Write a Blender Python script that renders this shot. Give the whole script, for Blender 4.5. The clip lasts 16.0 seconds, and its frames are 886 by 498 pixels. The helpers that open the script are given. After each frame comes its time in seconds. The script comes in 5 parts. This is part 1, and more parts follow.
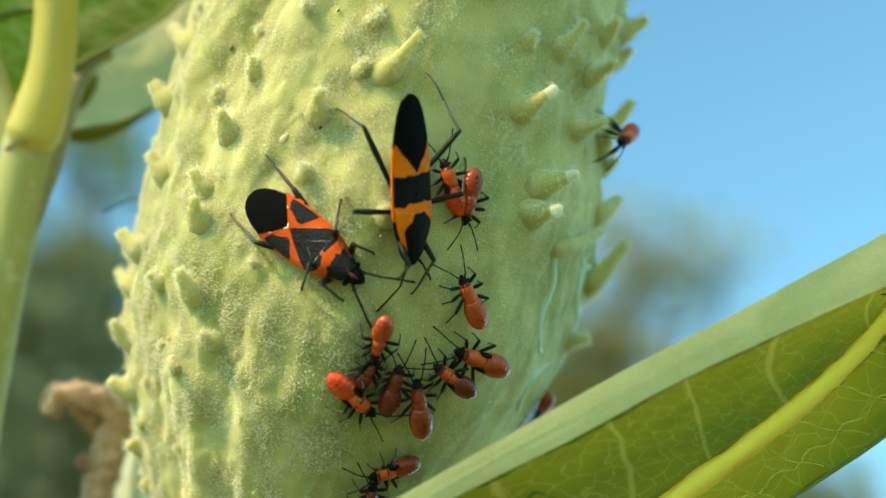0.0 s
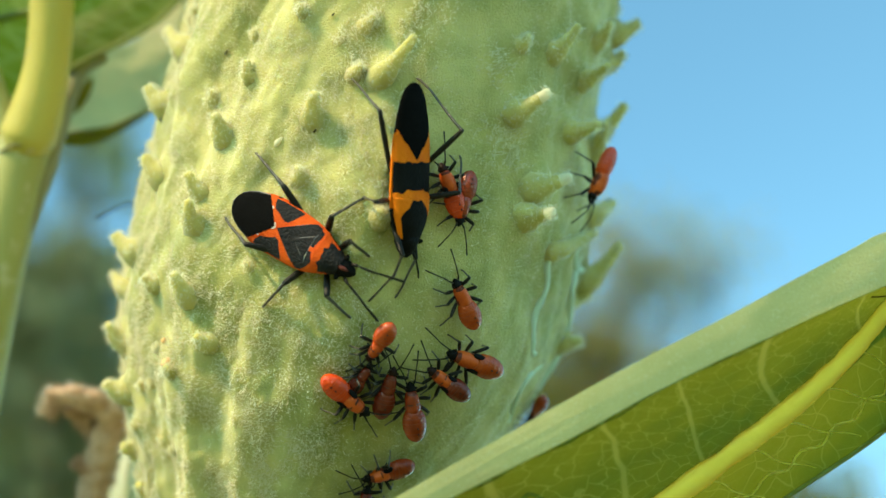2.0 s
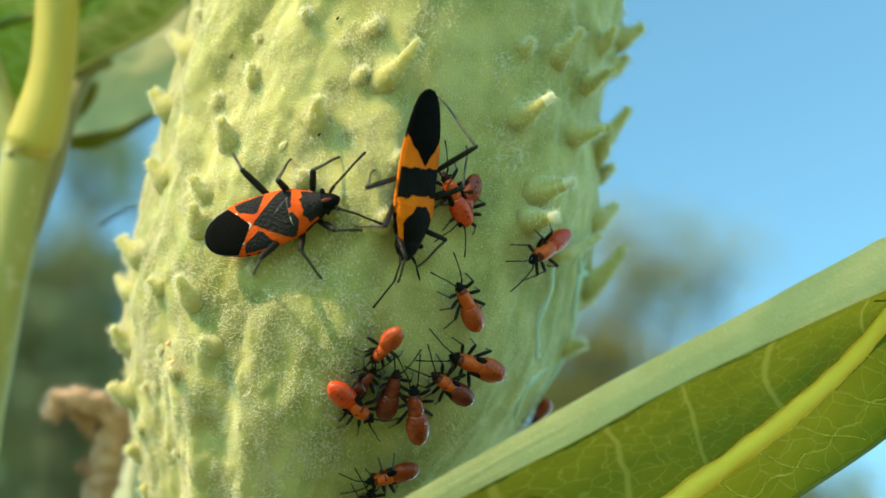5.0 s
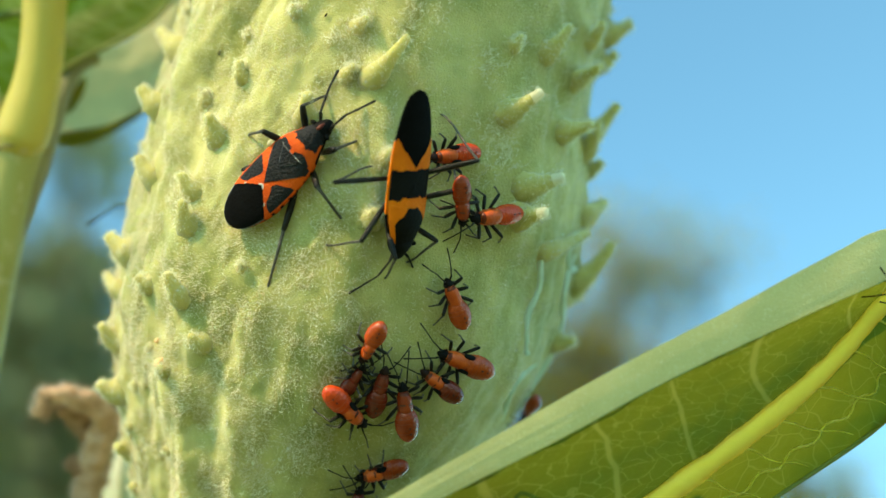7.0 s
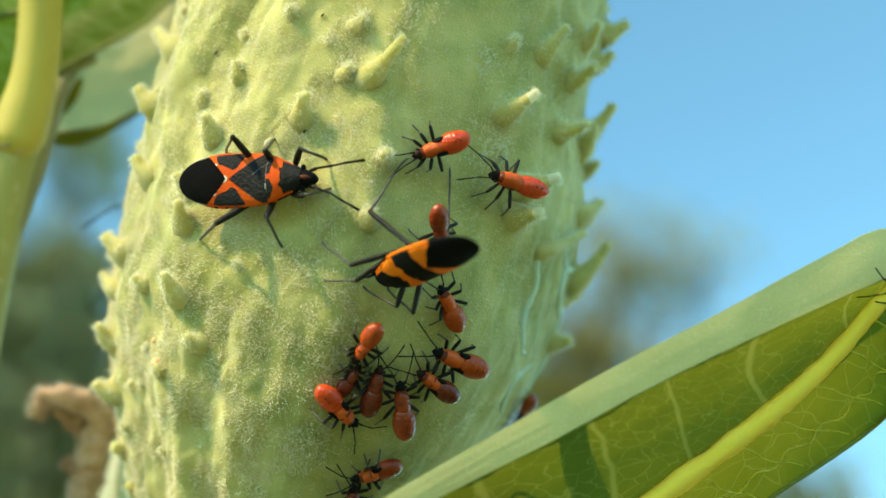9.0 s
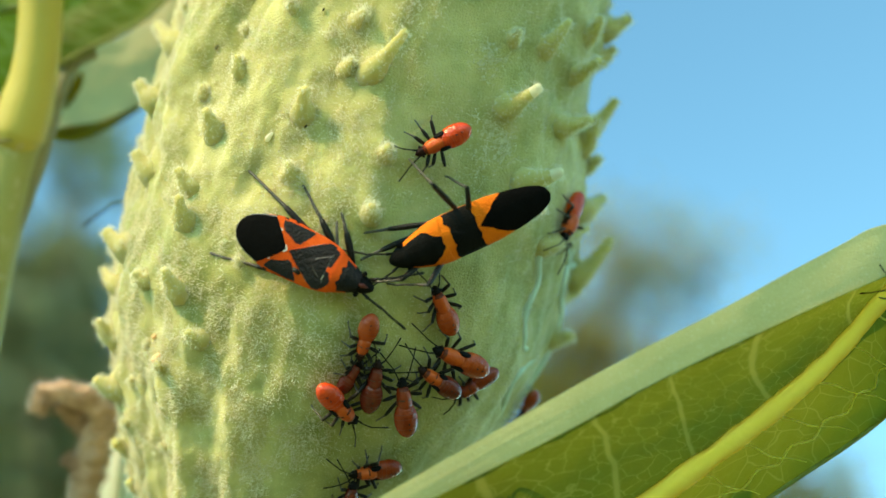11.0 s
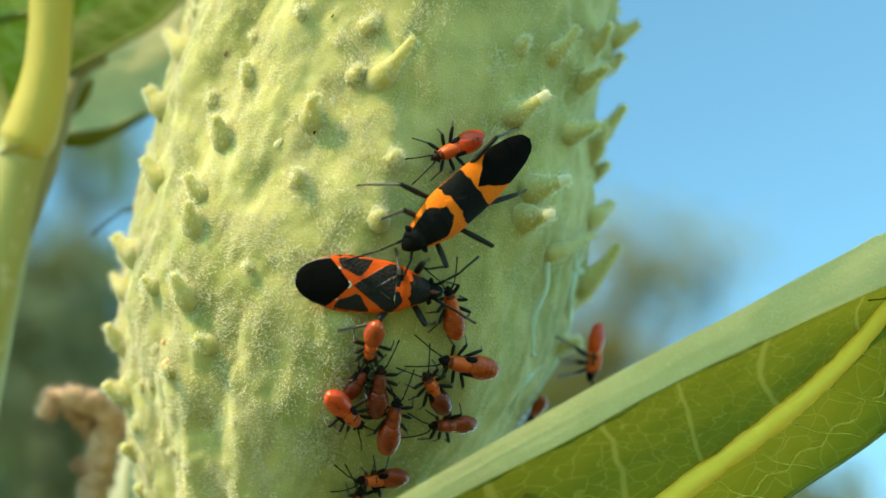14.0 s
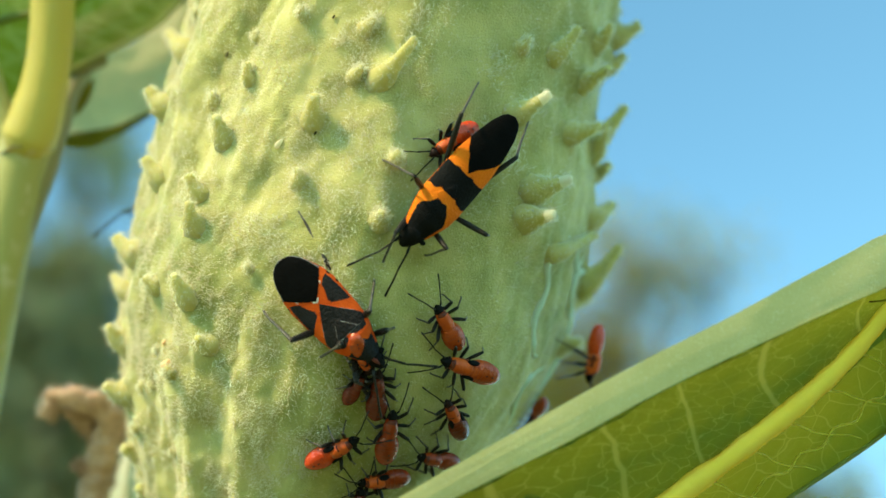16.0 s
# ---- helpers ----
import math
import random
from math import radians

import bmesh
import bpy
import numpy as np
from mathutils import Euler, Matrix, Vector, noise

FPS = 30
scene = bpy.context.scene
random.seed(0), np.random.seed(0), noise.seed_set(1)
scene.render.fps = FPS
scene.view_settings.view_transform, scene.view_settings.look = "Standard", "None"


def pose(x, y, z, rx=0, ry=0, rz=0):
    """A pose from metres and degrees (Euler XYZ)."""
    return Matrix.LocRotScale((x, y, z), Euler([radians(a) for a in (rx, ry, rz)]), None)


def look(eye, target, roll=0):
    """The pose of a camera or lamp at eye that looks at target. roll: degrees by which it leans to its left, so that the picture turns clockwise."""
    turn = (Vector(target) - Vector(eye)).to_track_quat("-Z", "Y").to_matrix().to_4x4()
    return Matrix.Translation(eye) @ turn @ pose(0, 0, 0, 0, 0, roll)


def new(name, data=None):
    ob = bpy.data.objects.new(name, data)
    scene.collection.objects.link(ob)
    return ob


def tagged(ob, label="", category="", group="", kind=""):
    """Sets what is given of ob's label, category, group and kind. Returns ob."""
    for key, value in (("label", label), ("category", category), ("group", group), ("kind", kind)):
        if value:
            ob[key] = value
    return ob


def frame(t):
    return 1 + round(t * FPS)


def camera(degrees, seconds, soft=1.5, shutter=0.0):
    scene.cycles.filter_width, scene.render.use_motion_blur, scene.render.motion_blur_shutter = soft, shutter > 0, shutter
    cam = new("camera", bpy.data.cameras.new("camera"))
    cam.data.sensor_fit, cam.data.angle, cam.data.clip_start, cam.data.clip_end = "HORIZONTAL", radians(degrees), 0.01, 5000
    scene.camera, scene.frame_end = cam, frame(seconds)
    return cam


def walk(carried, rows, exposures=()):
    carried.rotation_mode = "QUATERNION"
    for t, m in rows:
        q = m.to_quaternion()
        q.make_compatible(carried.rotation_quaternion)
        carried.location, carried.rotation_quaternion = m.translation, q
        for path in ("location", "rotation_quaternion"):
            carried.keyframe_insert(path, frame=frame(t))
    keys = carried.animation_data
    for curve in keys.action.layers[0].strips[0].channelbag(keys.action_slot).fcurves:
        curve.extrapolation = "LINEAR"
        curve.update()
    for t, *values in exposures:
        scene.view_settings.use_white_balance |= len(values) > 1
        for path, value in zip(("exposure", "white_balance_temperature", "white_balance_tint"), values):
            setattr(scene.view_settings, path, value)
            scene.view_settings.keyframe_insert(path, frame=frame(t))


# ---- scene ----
MM = 0.001
BASE = pose(0, 0, 1.25, 38, 0, 0)      # first eye, 1.25 m above the ground, looking up by 38 degrees

# ---- camera ----
cam = camera(40, 16.0)
cam.data.dof.use_dof = True
cam.data.dof.focus_distance = 0.092
cam.data.dof.aperture_fstop = 17
CAMERA_ROWS = [
    (0, -0.14, -0.004, 0.043, 0.004),
    (0.5, -0.29, 0.421, -0.046, 0.722),
    (1, -0.47, 0.253, -0.026, 0.104),
    (1.5, -0.29, 0.190, -0.032, 0.282),
    (2, -0.57, 0.134, 0.078, -0.281),
    (2.5, -0.42, 0.133, 0.057, -0.164),
    (3, -0.44, 0.129, 0.012, -0.032),
    (3.5, -0.64, 0.105, 0.107, -0.435),
    (4, -0.64, 0.338, 0.000, 0.216),
    (6.5, -1.00, 0.172, 0.105, -0.648),
    (7, -0.81, 0.122, 0.158, -0.607),
    (7.5, -0.95, -0.017, 0.221, -1.028),
    (8, -0.93, 0.034, 0.166, -0.874),
    (8.5, -0.95, -0.017, 0.221, -0.989),
    (9, -0.90, 0.120, 0.155, -0.772),
    (11.5, -0.47, -0.112, 0.155, -0.692),
    (12, -0.89, 0.029, 0.202, -0.985),
    (12.5, -0.53, 0.184, 0.039, -0.157),
    (13, -0.77, 0.105, 0.138, -0.608),
    (13.5, -0.47, 0.082, 0.071, -0.268),
    (14, -0.68, 0.189, 0.099, -0.307),
    (14.5, -0.76, 0.164, 0.114, -0.543),
    (15, -0.70, 0.224, 0.052, -0.166),
    (15.5, -1.01, 0.025, 0.258, -1.152),
    (16, -0.64, 0.226, 0.037, -0.266),
]
walk(cam, [(t, BASE @ pose(0, MM * y, 0, 90 + pitch, roll, yaw)) for t, y, pitch, roll, yaw in CAMERA_ROWS], [(0, 0.52), (16, 0.52)])

# ---- light ----
SUN = (BASE.to_3x3() @ Vector((-0.566, -0.15, 0.811))).normalized()
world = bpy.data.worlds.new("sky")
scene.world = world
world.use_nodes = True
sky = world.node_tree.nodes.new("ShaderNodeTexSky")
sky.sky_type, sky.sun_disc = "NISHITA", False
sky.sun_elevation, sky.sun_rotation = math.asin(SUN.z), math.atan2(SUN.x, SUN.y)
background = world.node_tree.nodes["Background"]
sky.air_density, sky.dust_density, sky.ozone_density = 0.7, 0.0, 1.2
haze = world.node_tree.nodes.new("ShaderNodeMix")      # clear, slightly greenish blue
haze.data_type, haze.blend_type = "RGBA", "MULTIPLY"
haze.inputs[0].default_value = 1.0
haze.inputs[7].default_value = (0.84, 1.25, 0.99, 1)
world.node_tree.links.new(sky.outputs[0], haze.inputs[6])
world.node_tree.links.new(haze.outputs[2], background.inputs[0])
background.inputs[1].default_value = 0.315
sun = new("sun", bpy.data.lights.new("sun", "SUN"))
sun.data.energy, sun.data.angle, sun.data.color = 5.0, radians(0.6), (1.0, 0.772, 0.41)
sun.matrix_world = look(SUN, (0, 0, 0))


# ---- materials ----
def surface(name, dark, light, scale, rough=0.6, bump=0.0, bump_scale=None, through_light=None, fleck=None, sheen=0.0, gloss=0.5,
            stretch=(1, 1, 1), depth=0.0):
    """Principled surface: two tones mixed by noise at two scales, flecks, fine relief, and light let through."""
    m = bpy.data.materials.new(name)
    m.use_nodes = True
    n, link = m.node_tree.nodes, m.node_tree.links.new
    p, out = n["Principled BSDF"], n["Material Output"]
    at = n.new("ShaderNodeTexCoord")
    mp = n.new("ShaderNodeMapping")
    mp.inputs["Scale"].default_value = stretch
    link(at.outputs["Object"], mp.inputs[0])
    a = n.new("ShaderNodeTexNoise")
    a.inputs["Scale"].default_value, a.inputs["Detail"].default_value = scale, 6
    link(mp.outputs[0], a.inputs["Vector"])
    b = n.new("ShaderNodeTexNoise")
    b.inputs["Scale"].default_value, b.inputs["Detail"].default_value = scale * 0.17, 3
    link(mp.outputs[0], b.inputs["Vector"])
    add = n.new("ShaderNodeMath")
    add.operation = "MULTIPLY_ADD"
    link(b.outputs[0], add.inputs[0])
    add.inputs[1].default_value = 0.8
    half = n.new("ShaderNodeMath")
    half.operation = "MULTIPLY"
    link(a.outputs[0], half.inputs[0])
    half.inputs[1].default_value = 0.6
    link(half.outputs[0], add.inputs[2])
    ramp = n.new("ShaderNodeValToRGB")
    ramp.color_ramp.elements[0].position, ramp.color_ramp.elements[1].position = 0.5, 0.9
    ramp.color_ramp.elements[0].color, ramp.color_ramp.elements[1].color = (*dark, 1), (*light, 1)
    link(add.outputs[0], ramp.inputs[0])
    colour = ramp.outputs[0]
    if fleck:
        tone, size, edge = fleck
        v = n.new("ShaderNodeTexNoise")
        v.inputs["Scale"].default_value, v.inputs["Detail"].default_value = size, 4
        link(at.outputs["Object"], v.inputs["Vector"])
        r = n.new("ShaderNodeMapRange")
        r.inputs[1].default_value, r.inputs[2].default_value = edge, edge + 0.12
        link(v.outputs[0], r.inputs[0])
        mix = n.new("ShaderNodeMix")
        mix.data_type = "RGBA"
        link(r.outputs[0], mix.inputs[0])
        link(colour, mix.inputs[6])
        mix.inputs[7].default_value = (*tone, 1)
        colour = mix.outputs[2]
    link(colour, p.inputs["Base Color"])
    p.inputs["Roughness"].default_value = rough
    p.inputs["Specular IOR Level"].default_value = gloss
    p.inputs["Sheen Weight"].default_value = sheen
    p.inputs["Sheen Roughness"].default_value = 0.4
    if depth:
        p.inputs["Subsurface Weight"].default_value = 0.45
        p.inputs["Subsurface Radius"].default_value = (1.0, 1.0, 0.35)
        p.inputs["Subsurface Scale"].default_value = depth * MM
    if bump:
        h = n.new("ShaderNodeTexNoise")
        h.inputs["Scale"].default_value, h.inputs["Detail"].default_value = bump_scale or scale * 3, 5
        link(mp.outputs[0], h.inputs["Vector"])
        bm = n.new("ShaderNodeBump")
        bm.inputs["Strength"].default_value, bm.inputs["Distance"].default_value = bump, 0.3 * MM
        link(h.outputs[0], bm.inputs["Height"])
        link(bm.outputs[0], p.inputs["Normal"])
    if through_light:
        tone, share = through_light
        tr = n.new("ShaderNodeBsdfTranslucent")
        tr.inputs[0].default_value = (*tone, 1)
        ms = n.new("ShaderNodeMixShader")
        ms.inputs[0].default_value = share
        link(p.outputs[0], ms.inputs[1])
        link(tr.outputs[0], ms.inputs[2])
        link(ms.outputs[0], out.inputs["Surface"])
    return m


def veined(name, blade, vein, glow, share, cell, width=0.06, lines=()):
    """Leaf underside: blade with a net of pale veins, letting light through."""
    m = surface(name, [0.7 * c for c in blade], blade, 300, 0.55, 0.35, 1200, (glow, share))
    n, link = m.node_tree.nodes, m.node_tree.links.new
    uv = n.new("ShaderNodeUVMap")
    uv.uv_map = "leaf"
    wob = n.new("ShaderNodeTexNoise")
    wob.inputs["Scale"].default_value = cell * 0.7
    link(uv.outputs[0], wob.inputs["Vector"])
    mixv = n.new("ShaderNodeMix")
    mixv.data_type = "RGBA"
    mixv.blend_type = "ADD"
    mixv.inputs[0].default_value = 0.10
    link(uv.outputs[0], mixv.inputs[6])
    link(wob.outputs["Color"], mixv.inputs[7])
    total = None
    for k, w in ((1.0, width), (2.6, width * 0.9)):
        v = n.new("ShaderNodeTexVoronoi")
        v.feature = "DISTANCE_TO_EDGE"
        v.inputs["Scale"].default_value = cell * k
        link(mixv.outputs[2], v.inputs["Vector"])
        r = n.new("ShaderNodeMapRange")
        r.inputs[1].default_value, r.inputs[2].default_value = 0.0, w
        r.inputs[3].default_value, r.inputs[4].default_value = (0.46 if k == 1 else 0.14), 0.0
        r.interpolation_type = "SMOOTHSTEP"
        link(v.outputs[0], r.inputs[0])
        if total is None:
            total = r.outputs[0]
        else:
            mx = n.new("ShaderNodeMath")
            mx.operation = "MAXIMUM"
            link(total, mx.inputs[0])
            link(r.outputs[0], mx.inputs[1])
            total = mx.outputs[0]
    for w in lines:
        # side veins at whole steps of their own coordinate
        own = n.new("ShaderNodeUVMap")
        own.uv_map = "vein"
        sep = n.new("ShaderNodeSeparateXYZ")
        link(own.outputs[0], sep.inputs[0])
        sway = n.new("ShaderNodeTexNoise")
        sway.inputs["Scale"].default_value = 5
        link(uv.outputs[0], sway.inputs["Vector"])
        steps = [("MULTIPLY_ADD", sway.outputs[0], 0.12), ("PINGPONG", None, 0.5)]
        value = None
        for op, first, second in steps:
            k = n.new("ShaderNodeMath")
            k.operation = op
            if op == "MULTIPLY_ADD":
                link(sep.outputs[0], k.inputs[2])
            link(first if first is not None else value, k.inputs[0])
            if isinstance(second, (int, float)):
                k.inputs[1].default_value = second
            else:
                link(second, k.inputs[1])
            value = k.outputs[0]
        r = n.new("ShaderNodeMapRange")
        r.interpolation_type = "SMOOTHSTEP"
        r.inputs[1].default_value, r.inputs[2].default_value, r.inputs[3].default_value, r.inputs[4].default_value = 0.2 * w, w, 0.58, 0.0
        link(value, r.inputs[0])
        mx = n.new("ShaderNodeMath")
        mx.operation = "MAXIMUM"
        link(total, mx.inputs[0])
        link(r.outputs[0], mx.inputs[1])
        total = mx.outputs[0]
    for target, socket in ((n["Principled BSDF"], "Base Color"), (n["Translucent BSDF"], "Color")):
        mix = n.new("ShaderNodeMix")
        mix.data_type = "RGBA"
        link(total, mix.inputs[0])
        if target.inputs[socket].is_linked:
            link(target.inputs[socket].links[0].from_socket, mix.inputs[6])
        else:
            mix.inputs[6].default_value = target.inputs[socket].default_value
        mix.inputs[7].default_value = (*vein, 1)
        link(mix.outputs[2], target.inputs[socket])
    return m


# tones set far apart to imitate shaded ripples and pale highlights
POD = surface("pod_skin", (0.22, 0.243, 0.0657), (0.54, 0.495, 0.201), 420, 0.85, 0.6, 6500, fleck=((0.526, 0.487, 0.257), 5200, 0.58), sheen=0.35, gloss=0.2, depth=1.3)
SPINE = surface("spine_skin", (0.473, 0.429, 0.144), (0.644, 0.568, 0.241), 700, 0.8, 0.5, 4000, ((0.625, 0.615, 0.312), 0.3), fleck=((0.681, 0.67, 0.577), 3500, 0.58), sheen=0.4, gloss=0.2, depth=1.6)
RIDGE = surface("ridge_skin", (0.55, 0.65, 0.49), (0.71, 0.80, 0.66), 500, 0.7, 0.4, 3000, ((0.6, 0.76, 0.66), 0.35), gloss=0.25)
WOOL_SUN_TIP = surface("wool_sun_tip", (0.74, 0.72, 0.54), (0.86, 0.84, 0.68), 900, 0.8, through_light=((0.85, 0.84, 0.66), 0.55), gloss=0.15)
FUZZ = surface("pod_fuzz", (0.665, 0.616, 0.457), (0.796, 0.734, 0.599), 900, 0.8, through_light=((0.709, 0.68, 0.495), 0.4), gloss=0.15)
PETIOLE = surface("leaf_stalk", (0.216, 0.208, 0.096), (0.32, 0.296, 0.152), 160, 0.6, 0.3, 900, ((0.32, 0.32, 0.12), 0.25))
STEM = surface("stem_skin", (0.358, 0.305, 0.0432), (0.556, 0.457, 0.0864), 160, 0.6, 0.3, 900, ((0.448, 0.493, 0.115), 0.15), ((0.493, 0.448, 0.269), 500, 0.64), stretch=(0.896, 0.896, 0.192))
STEM_PALE = surface("pale_stem_skin", (0.286, 0.286, 0.075), (0.44, 0.418, 0.14), 160, 0.6, 0.3, 900, ((0.44, 0.484, 0.14), 0.15), ((0.506, 0.484, 0.26), 500, 0.6), stretch=(1, 1, 0.2))
NODE_SCAR = surface("node_scar", (0.10, 0.085, 0.035), (0.22, 0.20, 0.08), 900, 0.8, 0.5, 2500)
BLADE = veined("leaf_underside", (0.101, 0.134, 0.016), (0.244, 0.277, 0.056), (0.118, 0.151, 0.008), 0.65, 12, 0.04, (0.05,))
# same leaf, lower half: tint and glow raised to imitate stronger sun
BLADE_SUNLIT = veined("leaf_underside_sunlit", (0.11, 0.144, 0.0147), (0.225, 0.262, 0.046), (0.144, 0.174, 0.00736), 0.65, 6.5, 0.035)
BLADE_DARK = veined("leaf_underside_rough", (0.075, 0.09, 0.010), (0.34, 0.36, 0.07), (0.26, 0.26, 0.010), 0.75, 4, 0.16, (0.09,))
RIB = surface("leaf_rib", (0.92, 0.6, 0.0528), (1, 0.72, 0.106), 300, 0.6, 0.5, 1500, ((1, 0.68, 0.0528), 0.55))
VEIN = surface("leaf_vein", (0.24, 0.304, 0.064), (0.336, 0.4, 0.112), 300, 0.5, 0.2, 1500, ((0.24, 0.288, 0.048), 0.6))
FINE_VEIN = surface("fine_leaf_vein", (0.62, 0.60, 0.14), (0.80, 0.74, 0.22), 300, 0.6, 0.2, 1500, ((0.85, 0.85, 0.2), 0.7))
MARGIN = surface("leaf_margin", (0.544, 0.452, 0.156), (0.717, 0.583, 0.25), 420, 0.75, 0.35, 6500, ((0.647, 0.617, 0.26), 0.4), ((0.717, 0.628, 0.343), 5200, 0.56), gloss=0.35)
PALE = surface("leaf_pale", (0.512, 0.471, 0.273), (0.622, 0.569, 0.388), 120, 0.55, 0.3, 700, ((0.475, 0.516, 0.233), 0.4))
DRY = surface("dry_tissue", (0.371, 0.223, 0.129), (0.762, 0.516, 0.368), 900, 0.95, 1.0, 2600, sheen=0.3, gloss=0.1)
BLACK = surface("black_chitin", (0.002, 0.002, 0.002), (0.007, 0.007, 0.007), 900, 0.65, 0.4, 6000, gloss=0.07)
BLACK_MATT = surface("black_wing", (0.0015, 0.0015, 0.0015), (0.004, 0.004, 0.004), 700, 0.85, 0.3, 5000, gloss=0.05)
GREY_BLACK = surface("grey_black_chitin", (0.004, 0.004, 0.005), (0.015, 0.015, 0.017), 900, 0.6, 0.7, 5000, gloss=0.14)
LEG = surface("leg_chitin", (0.004, 0.0036, 0.003), (0.016, 0.013, 0.010), 1500, 0.34, 0.4, 8000, gloss=0.18)
# paler than the thighs: pale hairs, and sunlit sheen put into the colour
SHIN_SHEEN = surface("shin_chitin_sheen", (0.012, 0.010, 0.008), (0.10, 0.085, 0.065), 1500, 0.33, 0.5, 8000, gloss=0.55)
ORANGE_RED = surface("orange_red_wing", (0.496, 0.056, 0.0032), (0.656, 0.096, 0.0056), 1200, 0.7, 0.4, 6000, gloss=0.12)
ORANGE = surface("orange_wing", (0.604, 0.114, 0.0024), (0.783, 0.186, 0.0032), 1000, 0.7, 0.4, 6000, gloss=0.12)
# membrane's grey rim, also painted shine along collar and shield edges
GREY_RIM_GLINT = surface("grey_rim_glint", (0.05, 0.05, 0.052), (0.16, 0.16, 0.16), 2500, 0.5, 0.4, 6000)
SCAR = surface("scar", (0.68, 0.38, 0.15), (0.86, 0.58, 0.30), 1500, 0.7, 0.4, 4000)
GLINT = surface("pale_glint_line", (0.5, 0.48, 0.44), (0.8, 0.78, 0.72), 1500, 0.4)
HEAD_RED = surface("dark_red_chitin", (0.006, 0.002, 0.0015), (0.020, 0.005, 0.004), 1500, 0.5, 0.3, 6000, gloss=0.15)
DULL_RED = surface("dull_red_chitin", (0.06, 0.012, 0.008), (0.14, 0.03, 0.02), 1500, 0.5, 0.4, 6000, gloss=0.2)
NYMPH = {
    "orange": surface("nymph_orange", (0.246, 0.0278, 0.00347), (0.526, 0.0776, 0.0078), 1000, 0.26, 0.35, 3500, gloss=0.42),
    "scarlet": surface("nymph_scarlet", (0.378, 0.024, 0.00255), (0.654, 0.064, 0.0051), 1000, 0.26, 0.35, 3500, gloss=0.42),
    "maroon": surface("nymph_maroon", (0.086, 0.0088, 0.00382), (0.198, 0.0216, 0.00637), 1000, 0.26, 0.35, 3500, gloss=0.42),
    "brick": surface("nymph_brick", (0.163, 0.0168, 0.00323), (0.344, 0.0424, 0.00637), 1000, 0.26, 0.35, 3500, gloss=0.42),
}
NYMPH_RING = {
    "orange": surface("nymph_ring_orange", (0.198, 0.02, 0.00255), (0.43, 0.06, 0.00595), 1400, 0.35, 0.3, 3500, gloss=0.15),
    "scarlet": surface("nymph_ring_scarlet", (0.344, 0.024, 0.00255), (0.585, 0.064, 0.00425), 1400, 0.35, 0.3, 3500, gloss=0.2),
    "maroon": surface("nymph_ring_maroon", (0.0688, 0.0072, 0.0034), (0.163, 0.0176, 0.00595), 1400, 0.35, 0.3, 3500, gloss=0.15),
    "brick": surface("nymph_ring_brick", (0.129, 0.0128, 0.00255), (0.284, 0.0336, 0.0051), 1400, 0.35, 0.3, 3500, gloss=0.15),
}
NYMPH_DARK = surface("nymph_dark_mark", (0.05, 0.009, 0.004), (0.14, 0.022, 0.006), 1500, 0.4, 0.3, 4000, gloss=0.2)
NYMPH_CHEST = surface("nymph_chest", (0.34, 0.042, 0.006), (0.62, 0.105, 0.010), 900, 0.4, 0.3, 4000, gloss=0.25)
TREE_LEAF = surface("tree_leaf", (0.15, 0.18, 0.09), (0.33, 0.35, 0.19), 6, 0.6, through_light=((0.12, 0.16, 0.04), 0.25))
TREE_OLIVE = surface("olive_leaf", (0.195, 0.2, 0.0605), (0.403, 0.362, 0.11), 6, 0.6, through_light=((0.364, 0.325, 0.055), 0.45))
BARK = surface("bark", (0.06, 0.045, 0.03), (0.14, 0.11, 0.08), 30, 0.9, 0.5, 60)
GRASS = surface("meadow", (0.126, 0.154, 0.0473), (0.238, 0.252, 0.0945), 3, 0.9, 0.5, 20)


# ---- mesh helpers ----
def mesh(name, verts, faces, mats, index=None, smooth=True):
    """Mesh from places in millimetres."""
    me = bpy.data.meshes.new(name)
    me.from_pydata([(MM * x, MM * y, MM * z) for x, y, z in verts], [], faces)
    for m in mats if isinstance(mats, (list, tuple)) else [mats]:
        me.materials.append(m)
    if index is not None:
        me.polygons.foreach_set("material_index", index)
    me.polygons.foreach_set("use_smooth", [smooth] * len(me.polygons))
    me.update()
    return me


def part(name, me, parent, label="", at=None):
    ob = new(name, me)
    ob.parent = parent
    if at is not None:
        ob.matrix_basis = at
    return tagged(ob, label)


def thing(name, label, category, me=None, at=BASE, group="", kind=""):
    ob = new(name, me)
    ob.matrix_basis = at
    return tagged(ob, label, category, group, kind)


def tube(points, radii, seg=8, flat=1.0):
    """Closed tube along points with a radius at each."""
    verts, faces = [], []
    pts = [Vector(p) for p in points]
    side = None
    for i, p in enumerate(pts):
        d = (pts[min(i + 1, len(pts) - 1)] - pts[max(i - 1, 0)]).normalized()
        if side is None:
            side = d.orthogonal().normalized()
        side = (side - d * side.dot(d)).normalized()
        up = d.cross(side)
        for k in range(seg):
            w = 2 * math.pi * k / seg
            verts.append(p + float(radii[i]) * (math.cos(w) * side + flat * math.sin(w) * up))
    n = len(pts)
    for i in range(n - 1):
        for k in range(seg):
            j = (k + 1) % seg
            faces.append((i * seg + k, i * seg + j, (i + 1) * seg + j, (i + 1) * seg + k))
    faces.append(tuple(reversed(range(seg))))
    faces.append(tuple(range((n - 1) * seg, n * seg)))
    return verts, faces


